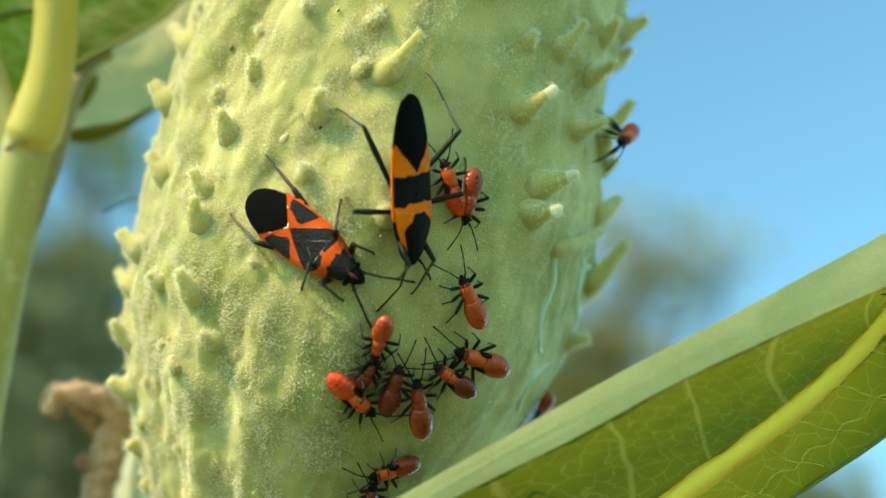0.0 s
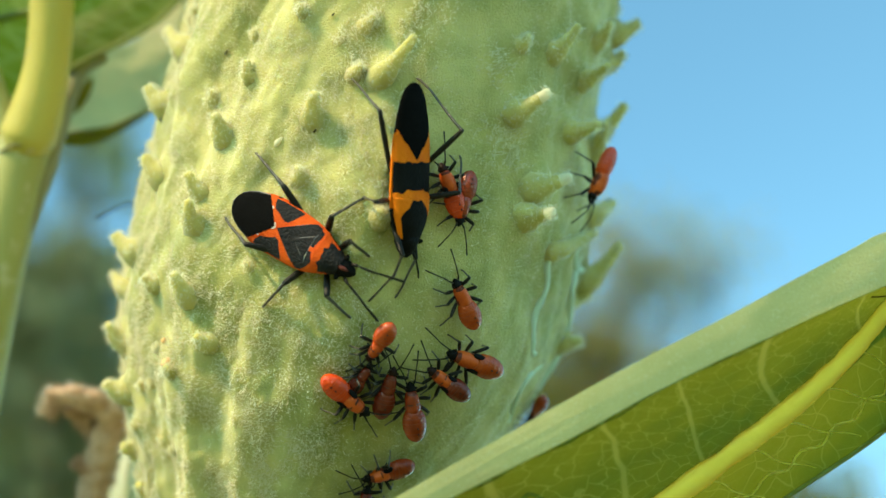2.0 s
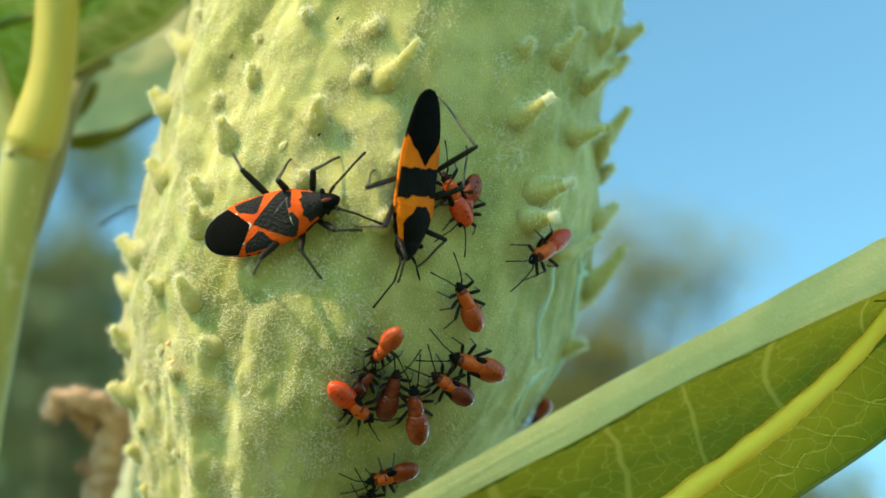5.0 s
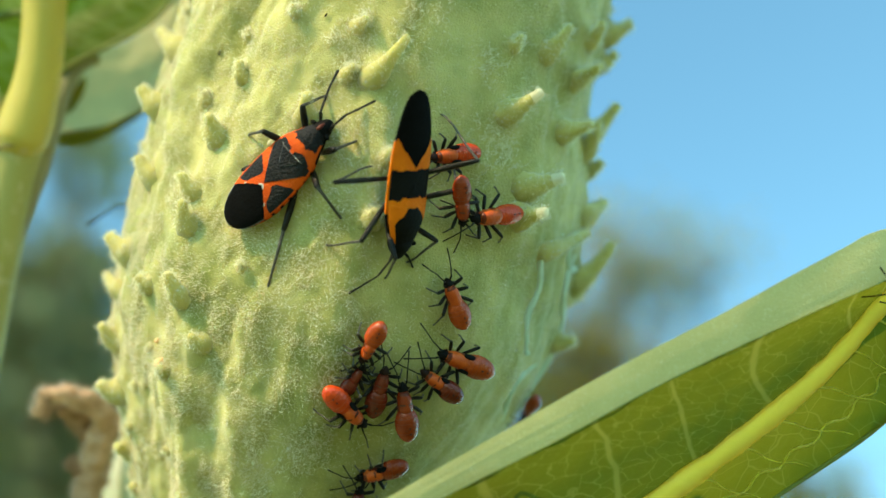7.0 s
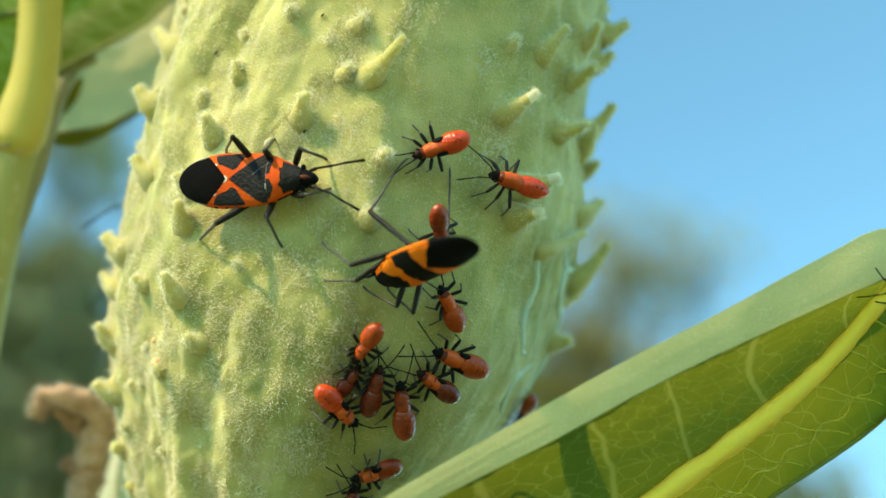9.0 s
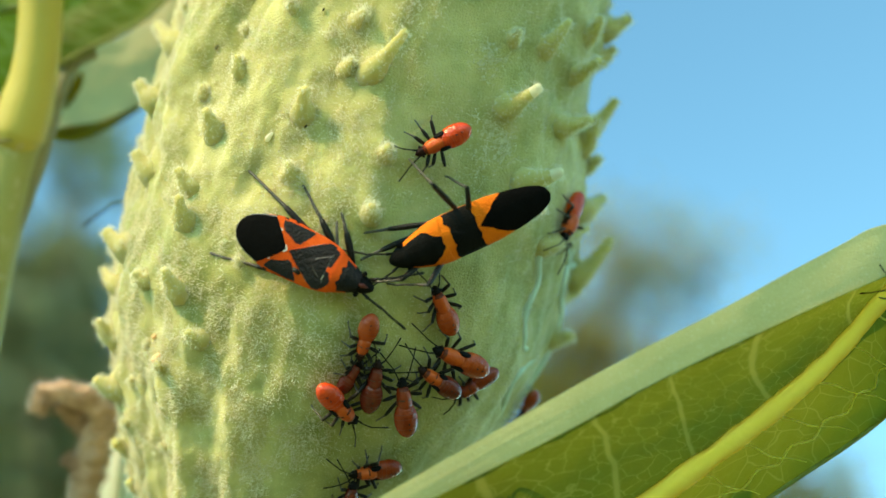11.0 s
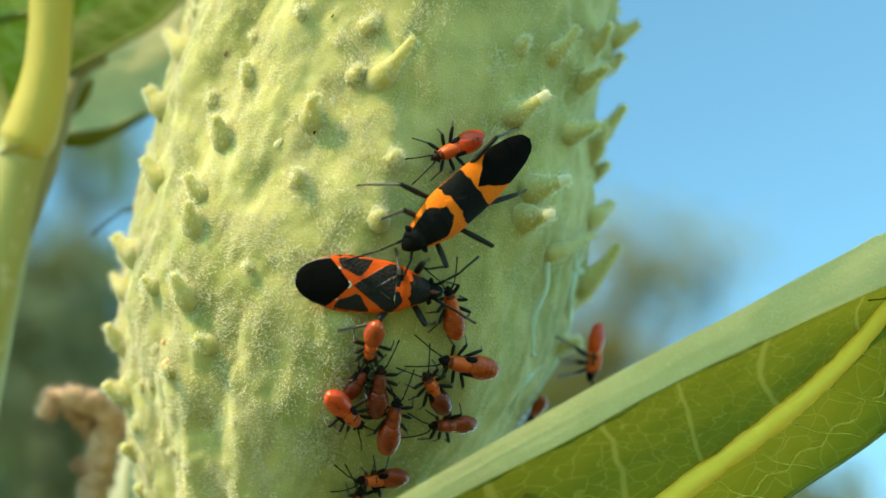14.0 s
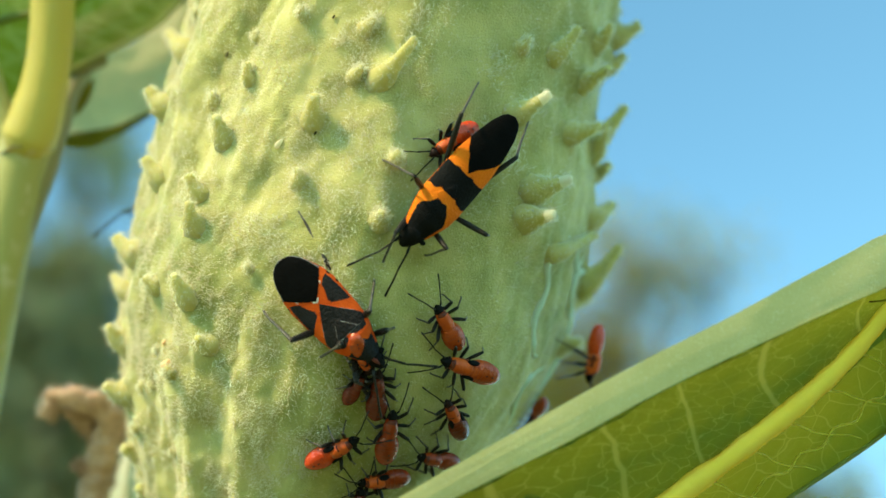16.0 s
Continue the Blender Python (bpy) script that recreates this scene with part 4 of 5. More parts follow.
    add_limbs(bug, "large", size, [(0.30, 0.075, -0.045), (0.17, 0.095, -0.05), (0.02, 0.095, -0.05)], [(0.52, 0.26), (0.18, 0.46), (-0.30, 0.48)],
              [(0.22, 0.27), (0.27, 0.33), (0.37, 0.46)], 0.2, 0.32 * size, (0.46, 0.04, 0.0), 2)
    return bug


def build_nymph(size, tone, label, seed, plump=1.0, feeler=0.5, thick=0.135):
    """Young milkweed bug: round red belly, orange chest with black wing pads, dark head."""
    bug = thing("milkweed_bug_nymph", label, "insect", group="milkweed bug nymphs on the pod")
    skin = NYMPH[tone]
    w = 0.195 * plump * size
    us, rs = zip((0.0, 0.06), (0.012, 0.25), (0.04, 0.48), (0.09, 0.70), (0.16, 0.87), (0.25, 0.98), (0.33, 1.0), (0.42, 0.95), (0.49, 0.82), (0.55, 0.65), (0.59, 0.53), (0.62, 0.46))
    belly, rings = [], []
    for u in (0.0, 0.012, *map(float, np.linspace(0.03, 0.62, 38))):
        r = float(np.interp(u, us, rs)) * (1 + 0.006 * math.cos(2 * math.pi * u / 0.085))
        belly.append(((0.96 * u - 0.5) * size, w * r, 0.17 * size * r ** 0.8 * plump, 0.13 * size * r ** 0.8))
        rings.append(u)
    v, f = loft(belly, 28)
    tones = [1 if (rings[min(k // 28, 38)] / 0.085) % 1 < 0.14 and 0.1 < rings[min(k // 28, 38)] < 0.58 else 0 for k in range(len(f))]
    part("abdomen", mesh("abdomen", v, f, [skin, NYMPH_RING[tone]], tones), bug)
    for u in (0.17, 0.26):
        dot = [((u - 0.5 + 0.02 * k) * size, r * size, 0.5 * r * size, 0.5 * r * size) for k, r in ((-1, 0.003), (-0.6, 0.010), (0, 0.013), (0.6, 0.010), (1, 0.003))]
        part("gland_spot", mesh("gland_spot", *loft(dot, 10), HEAD_RED), bug, "dark spot", pose(0, 0, 0.168 * plump * size * MM))
    chest = [((u - 0.5) * size, r * size, h * size, 0.10 * size) for u, r, h in ((0.46, 0.085, 0.10), (0.50, 0.112, 0.13), (0.55, 0.127, 0.148), (0.60, 0.13, 0.152), (0.63, 0.12, 0.144), (0.66, 0.124, 0.15), (0.73, 0.116, 0.142), (0.79, 0.098, 0.125), (0.82, 0.085, 0.11), (0.845, 0.06, 0.08))]
    v, f = loft(chest, 28)
    tones = []
    for face in f:
        c = sum((Vector(v[i]) for i in face), Vector()) / (len(face) * size)
        tones.append(1 if c.z > 0.05 and ((0.118 < c.x < 0.145 and abs(c.y) > 0.03) or c.x > 0.29) or abs(c.y) > 0.116 else 0)
    part("thorax", mesh("thorax", v, f, [NYMPH_CHEST if tone == "scarlet" or seed in (14, 20, 21, 22) else skin, NYMPH_DARK], tones), bug)
    for s in (1, -1) if seed in (12, 17, 20, 21, 22) else ():
        pad = [((u - 0.5) * size, r * size, 0.022 * size, 0.02 * size) for u, r in ((0.425, 0.012), (0.44, 0.036), (0.48, 0.05), (0.54, 0.05), (0.585, 0.04), (0.61, 0.012))]
        part("wing_pad", mesh("wing_pad", *loft(pad, 12), BLACK), bug, "black wing pad", pose(0, s * 0.122 * size * MM, 0.082 * size * MM, -s * 52, 0, -s * 5))
    head = [((u - 0.5) * size, r * size, 0.85 * r * size, 0.85 * r * size) for u, r in ((0.82, 0.055), (0.85, 0.082), (0.89, 0.085), (0.94, 0.062), (0.98, 0.03), (1.0, 0.008))]
    part("head", mesh("head", *loft(head, 14), BLACK if seed % 3 else HEAD_RED), bug)
    for s in (1, -1):
        eye = [((0.385 + 0.018 * k) * size, r * size, r * size, r * size) for k, r in ((-1.1, 0.004), (-0.8, 0.018), (0, 0.026), (0.8, 0.018), (1.1, 0.004))]
        part("eye", mesh("eye", *loft(eye, 10), HEAD_RED), bug, at=pose(0, s * 0.082 * size * MM, 0.03 * size * MM))
    add_limbs(bug, "nymph%.2f %.2f" % (size, feeler), size, [(0.29, 0.08, -0.06), (0.19, 0.10, -0.06), (0.09, 0.10, -0.06)], [(0.50, 0.33), (0.16, 0.43), (-0.20, 0.41)],
              [(0.22, 0.30), (0.22, 0.30), (0.28, 0.38)], thick, feeler * size, (0.44, 0.05, 0.02), seed)
    return bug


small_bug = build_small_bug()
large_bug = build_large_bug()
nymph_walker = build_nymph(5.2, "scarlet", "red milkweed bug nymph walking along the pod's edge", 11, 0.8)
nymph_upper = build_nymph(4.6, "scarlet", "shiny red-orange nymph high on the pod beside the adult", 12, 0.95)
nymph_lower = build_nymph(4.4, "brick", "brick-red nymph with dark head wandering down the pod", 13, 0.9)
nymph_lone = build_nymph(4.5, "orange", "orange nymph sitting alone above the cluster", 14)
nymph_dark = build_nymph(4.0, "orange", "red nymph with its head in the cluster", 15)
nymph_maroon = build_nymph(3.2, "maroon", "small maroon nymph crowded in the cluster", 16)
nymph_bright = build_nymph(4.9, "scarlet", "bright scarlet nymph at the cluster's sunny side", 17, 0.92)
nymph_deep = build_nymph(4.4, "maroon", "deep maroon nymph in the middle of the cluster", 18)
nymph_seated = build_nymph(4.8, "brick", "brick-orange nymph hanging below the cluster", 19)
nymph_spread = build_nymph(5.1, "orange", "orange nymph with black wing pads, legs spread", 20, 0.95)
nymph_brown = build_nymph(4.2, "maroon", "brownish red nymph facing the cluster", 21)
nymph_base = build_nymph(4.4, "brick", "brick-red nymph with orange chest low on the pod", 22)
nymph_bottom = build_nymph(4.4, "maroon", "maroon nymph at the pod's lower end", 23)

nymph_edge = build_nymph(4.2, "brick", "red nymph half hidden between pod and leaf", 24)
nymph_leaf = build_nymph(3.8, "maroon", "dark orange-brown nymph clinging under the leaf's fold", 25, 0.8)
nymph_behind = build_nymph(4.4, "maroon", "nymph hidden on the pod's far side, one feeler showing", 26, 1.0, 1.25, 0.24)

nymph_tip = build_nymph(4.4, "maroon", "dark red nymph near the leaf's tip, under its fold", 27, 0.9)


# ---- movement ----
def leg_pose(hip, foot, lf, lt):
    """Poses of thigh and shin that bring the foot to its place, knee up."""
    d = foot - hip
    far = min(max(d.length, abs(lf - lt) * 1.05), (lf + lt) * 0.995)
    d.normalize()
    foot = hip + d * far
    up = Vector((0, 0, 1)) + 0.35 * Vector((0, 1 if hip.y > 0 else -1, 0))
    up = (up - d * up.dot(d)).normalized()
    c = max(-1, min(1, (lf * lf + far * far - lt * lt) / (2 * lf * far)))
    x = d * c + up * math.sqrt(1 - c * c)
    y = up.cross(d).normalized()
    thigh = Matrix((x, y, x.cross(y))).transposed()
    sx = (foot - hip - x * lf).normalized()
    shin = Matrix((sx, y, sx.cross(y))).transposed()
    return Matrix.LocRotScale(MM * hip, thigh.to_quaternion(), None), Matrix.LocRotScale((MM * lf, 0, 0), (thigh.inverted() @ shin).to_quaternion(), None)


def footing(p):
    """The place on the pod under p."""
    z = min(max(p.z, -48), 66)
    a = math.degrees(math.atan2(p.x - along_pod(POD_CENTRE, z), POD_DEPTH - p.y))
    return on_pod(a, z, 0.03)


def crawl(bug, rows, planted=True, feet=None):
    """Key a bug along rows of (seconds, x, y, z in mm, three turns in degrees) before the first eye; its feet hold the pod and step as it goes.
    feet: for a leg, the (seconds, angle, height) at which it takes hold of the pod."""
    legs, feelers, size, seed = BUGS[bug.name]
    local = [(t, pose(x, y, z, *turn)) for t, x, y, z, *turn in rows]
    walk(bug, [(t, BASE @ Matrix.Translation(MM * m.translation) @ m.to_3x3().to_4x4()) for t, m in local])
    rng = random.Random(seed)
    for k, (thigh, shin, hip, rest, lf, lt) in enumerate(legs):
        jitter = Vector((rng.uniform(-0.06, 0.06), rng.uniform(-0.05, 0.05), 0)) * size
        held, keys_a, keys_b = None, [], []
        for t, m in local:
            back = m.inverted()
            want = footing(m @ (rest + jitter)) if planted else m @ (rest + jitter + Vector((0, 0, -0.22 * size)))
            if feet:
                held = on_pod(*[q for q in feet[k] if q[0] <= t][-1][1:], 0.03)
            elif held is None or (back @ held - back @ want).length > 0.22 * size or (back @ held - hip).length > 0.97 * (lf + lt):
                held = want
            a, b = leg_pose(hip, back @ held, lf, lt)
            keys_a.append((t, a))
            keys_b.append((t, b))
        walk(thigh, keys_a)
        walk(shin, keys_b)
    for ob, at, side in feelers:
        walk(ob, [(t, pose(*(MM * at), rng.uniform(-8, 8), rng.uniform(-6, 14), side * rng.uniform(-12, 18))) for t, _ in local])


def motions():
    crawl(nymph_leaf, [(0, 3.4, 85.4, -17.15, 103.95, -25.97, 3.18), (16, 3.4, 85.4, -17.15, 103.95, -25.97, 3.18)], False)
    crawl(nymph_tip, [(0, 35.52, 87, -3.17, -108.89, -12.17, 180), (16, 35.52, 87, -3.17, -108.89, -12.17, 180)], False)
    crawl(nymph_behind, [(t, *(Vector((-27.36, 116, 3.88)) - 2.1 * Vector((-0.45, -0.85, -0.1))), 20, -4, 242) for t in (0, 16)], False)
    crawl(small_bug, [
        (0, -10.09, 89.16, 0.76, 85.86, 35.49, -13.92), (0.5, -9.88, 89.03, 0.59, 87.25, 34.77, -11.57),
        (1, -10.43, 89.09, 0.31, 85.46, 44.37, -15.33), (1.5, -10.91, 89.23, 0.96, 84.7, 36.47, -17.02),
        (2, -10.57, 89.24, 1.11, 85.37, 30.04, -15.45), (2.5, -9.35, 88.45, 0.28, 91.95, 32.79, -2.86),
        (3, -9.98, 88.53, 0.51, 91.08, 33.52, -5.04), (3.5, -11.77, 89.23, 2.91, 84.28, 7.12, -13.92),
        (4, -12.58, 89.2, 2.29, 84.81, 0.3, -13.42), (6.5, -12.02, 89.53, 4.53, 83.18, -43.76, -13.7),
        (7, -11.13, 89.44, 5.86, 82.67, -43.18, -11.58), (7.5, -10.37, 89.38, 7.57, 82.1, -40.56, -9.34),
        (8, -9.5, 89.45, 8.17, 83.77, -34.32, -9.9), (8.5, -11.12, 89.86, 7.98, 82.83, -29.64, -14.52),
        (9, -13.25, 89.6, 5.31, 81.31, -0.53, -14.37), (9.2, -12.7, 89.1, 4.98, 82.13, 2.91, -10.27),
        (11.3, -8.88, 88.65, -1.31, 92.99, 26.94, -2.19), (11.5, -9.05, 89.04, -1.42, 91.33, 21.76, -6.98),
        (12, -8.91, 88.79, -2, 93.21, 23.74, -2.93), (12.5, -8.35, 88.8, -1.78, 92.96, 20.98, -2.26),
        (13, -7.88, 88.64, -1.83, 93.64, 15.02, 0.42), (13.5, -6.5, 88.61, -2.18, 94.42, 4.76, 4.23),
        (14, -4.93, 89.01, -2.37, 95.22, 5.42, 7.17), (14.5, -6.25, 88.7, -2.29, 95.19, 20.76, 5.91),
        (15, -6.96, 87.42, -3.09, 109.57, 41.62, 24.62), (15.5, -7.3, 88.06, -4.17, 107.49, 45.1, 19.36),
        (16, -7.79, 88.89, -4.42, 99.39, 45.38, 6.85),
    ], feet={
        0: [(0, 6.06, -0.37), (3.5, 1.67, 2.94), (4, -1.9, 6.13), (6.5, -8.99, 10.31), (7, -7.7, 11.85), (7.5, -12.24, 12.21), (8, -8.82, 12.6), (8.5, -9.27, 11.82), (9, -3.81, 6.9), (11.5, 8.46, -0.95), (12.5, 9.87, -1.25), (13, 12.43, -1.2), (14, 19.03, -0.45), (14.5, 16.82, 0.01), (15.5, 11.85, -3.28), (16, 14.01, -5.5)],
        1: [(0, 1.32, -3.92), (1, -0.11, -4.59), (2, 4.28, -4.96), (3.5, 8.59, -5.85), (4, 4.53, -0.79), (6.5, 0.68, 6.87), (7, 1.03, 8.26), (7.5, 0.76, 8.1), (8, 8.76, 9.59), (8.5, 2.9, 8.21), (9, -1.78, 4.69), (11.5, 7.77, -6.21), (12.5, 10.55, -6.19), (13.5, 16.41, -4.93), (14, 23.52, -5.33), (14.5, 21.44, -6.11), (15, 15.72, -8.72), (16, 12.17, -10.24)],
        2: [(0, -2.87, 3.79), (2, 3.21, 4.1), (3.5, 1.46, 5.25), (4, -9.67, 6.15), (6.5, -24.29, 8.92), (7.5, -24.75, 9.54), (8, -14.52, 13.99), (8.5, -12.08, 13.22), (9, -16.59, 8.6), (11.5, 0.41, 3.61), (12.5, 5.04, 1.22), (13, 2.96, 1.12), (14, 11.02, 0.49), (14.5, 10.68, -0.49), (15, 4.87, 1.06), (16, 7.61, -1.81)],
        3: [(0, -8.06, -3.13), (0.5, -14.87, -4.05), (2, -14.94, -4.18), (3.5, -7.9, -3.09), (4, -7.78, -3.06), (6.5, 0.5, 2.35), (7.5, 1.67, 4.84), (9, -10.33, 0.25), (11.5, -9.29, -5.98), (12.5, -8.42, -5.79), (14, 1.97, -5.77), (15, 1.2, -7.36), (16, -1.11, -7.76)],
        4: [(0, -23.58, 7.75), (3.5, -23.71, 7.69), (4, -23.3, 7.7), (6.5, -41.97, 4.34), (7.5, -33.05, 8.02), (9, -28.22, 7.62), (11.5, -13.13, 4.52), (12.5, -12.99, 4.52), (16, -11.98, 3.93)],
        5: [(0, -28.97, 2.74), (3.5, -21.27, 0.41), (4, -21.86, -0.68), (6.5, -13.04, -3.36), (7.5, -18.22, -0.14), (8.5, -14.29, 1.83), (9, -31.11, 0.84), (11.5, -27.06, 1.84), (12.5, -26.96, 1.86), (13, -22.29, -0.28), (14, -15.01, -4.22), (16, -15.21, -4.17)],
    })
    crawl(large_bug, [
        (0, -2.36, 87.04, 4.83, 136.25, 70.24, 89.87), (0.5, -1.88, 87.08, 5.51, 154.17, 69.9, 105.85),
        (1, -1.96, 87.07, 5.29, 156.42, 69.54, 108.03), (1.5, -2.04, 87.08, 5.32, 153.61, 69.93, 105.4),
        (2, -2, 88.31, 5.92, 157.69, 81.6, 109.97), (2.5, -1.78, 88.33, 5.88, 167.57, 80.99, 119.71),
        (3, -1.84, 88.33, 5.87, 163.83, 81.29, 116.01), (3.5, -1.69, 87.49, 5.66, 157.7, 73.51, 109.41),
        (4, -1.72, 88.34, 5.72, 176.81, 80.11, 128.89), (6.5, -1.79, 87.42, 5.75, 173.96, 70.05, 125.22),
        (7, -1.58, 86.98, 5.45, 159.72, 68.17, 110.85), (7.5, -1.89, 87.17, 5.59, 158.99, 70.21, 110.55),
        (8, -1.29, 87.07, 5.4, 173.72, 66.32, 124.07), (8.5, 0.36, 87.29, 4.74, -159.56, 56.48, 147.22),
        (9, -0.21, 84.21, -0.63, -152.22, 11.8, 122.45), (9.2, 0.38, 85.77, 1.63, -141.14, 36.87, 137.9),
        (9.6, 1.01, 86.34, 1.92, -126.19, 35.19, 146.88), (11.3, 3.39, 89.19, 1.96, -102.18, 25.15, -177.58),
        (11.5, 3.52, 89.2, 2.89, -99.45, 28.08, -171.31), (12, 2.65, 88.34, 3.81, -101.25, 39.64, -176.01),
        (12.5, 3.2, 89.19, 3.09, -95.62, 33.59, -165.98), (13, 3.07, 89.21, 3.59, -97.35, 37.22, -169.69),
        (13.5, 2.59, 89.2, 3.8, -94.77, 37.72, -166.87), (14, 2.25, 89.21, 4.4, -92.93, 40.4, -164.39),
        (14.5, 1.52, 89.2, 5.62, -96.01, 51.78, -170.57), (15, 1.35, 89.19, 5.51, -99.69, 51.19, -175.08),
        (15.5, 1.53, 89.22, 5.41, -98.09, 49.36, -172.88), (16, 1.53, 89.19, 5.37, -97.61, 48.18, -172.05),
    ], feet={
        0: [(0, 15.27, -3.53), (0.5, 13.1, -3.57), (3.5, 16.26, -0.89), (4, 15.8, -1), (6.5, 15.68, -0.95), (8.5, 15.62, -0.99), (9, 7.49, -2.68), (11.5, 25.6, -3.26), (12, 10.51, -3.48), (12.5, 19.19, -1.9), (13.5, 18.06, -1.25), (14.5, 16.82, 0.01), (15.5, 16.89, -0.04), (16, 17.52, -0.26)],
        1: [(0, 11.62, -2.34), (2, 11.48, -2.24), (3.5, 11.6, -2.19), (4, 11.99, -2.26), (6.5, 11.44, -2.12), (7.5, 11.65, -2.24), (9, -0.89, -2.16), (11.5, 7.21, -0.33), (12, 4.85, -1.07), (12.5, 10.08, 2.02), (14, 5.85, 2.29), (14.5, 8.87, 0.31), (15, 4.17, 0.56), (15.5, 8.5, -1.07), (16, 8.51, -0.76)],
        2: [(0, 23.1, 6.97), (2, 23.24, 7.39), (3.5, 23.59, 8.48), (4, 23.74, 8.71), (6.5, 22.38, 7.57), (8, 22.91, 0.56), (8.5, 22.48, 0.27), (9, 12.83, -2.82), (11.5, 37.67, -3.7), (12, 37.44, -3.71), (12.5, 37.41, -3.59), (13, 25.11, -0.97), (13.5, 32.39, -1.5), (14, 32.96, 0.7), (14.5, 32.55, 1.56), (16, 32.38, 1.41)],
        3: [(0, -2.3, 3.83), (2, 2.27, 4.1), (3.5, 4.39, -0.96), (4, 2.84, 2.81), (6.5, -2.35, 0.38), (7.5, -2.15, 0.3), (9, -2.66, 0.7), (11.5, 4.18, 5.2), (12, 0.33, 5.02), (12.5, 0.13, 5.08), (13.5, 0.5, 5.05), (14.5, 2.81, 9.09), (15, 8.2, 8.11), (15.5, 10.53, 9.52), (16, 4.67, 7.07)],
        4: [(0, 10.61, 13.4), (2, 9.91, 13.26), (4, 10.19, 13.1), (6.5, 18.91, 10.6), (7.5, 10.02, 13), (8.5, 30.2, 7.82), (9, 23.51, 6.26), (11.5, 41.14, 1.83), (12.5, 51.85, 4.54), (13, 37.45, 2.9), (13.5, 53.06, 6.4), (14.5, 39.04, 11.47), (15, 38.22, 11.36), (16, 38.68, 11.21)],
        5: [(0, -8.23, 10.67), (2, -5.55, 13.4), (3.5, -4.92, 11.54), (4, 1.28, 6.47), (6.5, 4.01, 6.4), (7.5, 2.81, 13.64), (8.5, 9.8, 12.97), (9, 12.19, 7.08), (11.5, 36.64, 9.72), (12, 36.67, 9.99), (12.5, 36.78, 9.93), (13.5, 36.65, 9.85), (14.5, 24.19, 13.24), (16, 24.3, 13.35)],
    })
    crawl(nymph_walker, [
        (0, 15.4, 101.52, 9.43, -88.2, 18.47, -112.86), (0.5, 15.43, 101.52, 9.79, -92.7, 17.55, -113.87), (0.9, 15.29, 101.3, 9.39, -91.23, 27.49, -119.9),
        (1, 15.14, 101.31, 9.27, -98.51, 29.02, -122.73), (1.2, 15.19, 101.31, 8.89, -102.38, 34.47, -127.11), (1.5, 14.69, 101.3, 8.21, -111.45, 45.44, -138.94),
        (2, 13.5, 99.24, 6.29, -123.46, 63.62, -154.41), (2.5, 12.41, 97.86, 5.82, -100.45, 39.72, -137.31),
        (3, 11.76, 97, 5.63, -96.98, 28.84, -137.46), (3.5, 11.41, 96.38, 4.82, -101.24, 37.34, -143.55),
        (4, 11.42, 96.81, 4.81, -97.36, 38.77, -136.11), (5.2, 7.8, 94.5, 0.3, -95, 24, -139), (6.5, 5.68, 92.06, 2.96, -91.6, -1.03, -141.36),
        (7, 5.07, 91.67, 2.7, -91.18, 6.69, -143.61), (7.5, 6.27, 92.23, 2.65, -92.62, 24.79, -145.58),
        (8, 5.89, 91.78, 3.17, -92.05, 11.82, -149.81), (8.5, 5.65, 92.02, 4.49, -91.25, -18.51, -141.87),
        (9, 7.05, 91.91, 5.17, -85.05, -15.64, -160.69), (9.2, 7.73, 92.64, 4.61, -88.69, -7.61, -153.87),
        (9.5, 9.5, 92.2, 2.8, -91, 5, -151), (9.9, 8.7, 95.3, 0.8, -95, 24, -148), (11.3, 12.45, 100.38, 2.79, -111.14, 71.33, -137.51), (11.5, 12.55, 100.23, 1.97, -164.77, 76.08, 168.31),
        (12, 13.06, 103.4, -3.21, -149.48, 81.85, -156.35), (12.5, 12.73, 103.4, -3.41, 119.06, 71.68, 105.46),
        (13, 13.42, 103.4, -8.57, -135.7, 76.57, -142), (13.5, 13.54, 103.4, -8.7, -136.2, 76.62, -142.52),
        (14, 13.48, 103.4, -8.52, -136.1, 76.68, -142.87), (14.5, 13.29, 103.4, -8.63, -132.51, 77.19, -138.75),
        (15, 13.38, 103.4, -8.48, -136.38, 76.5, -143), (15.5, 13.53, 103.4, -8.72, -138.33, 76.05, -144.67),
        (16, 13.37, 103.4, -8.58, -146.86, 77.05, -154.15),
    ])
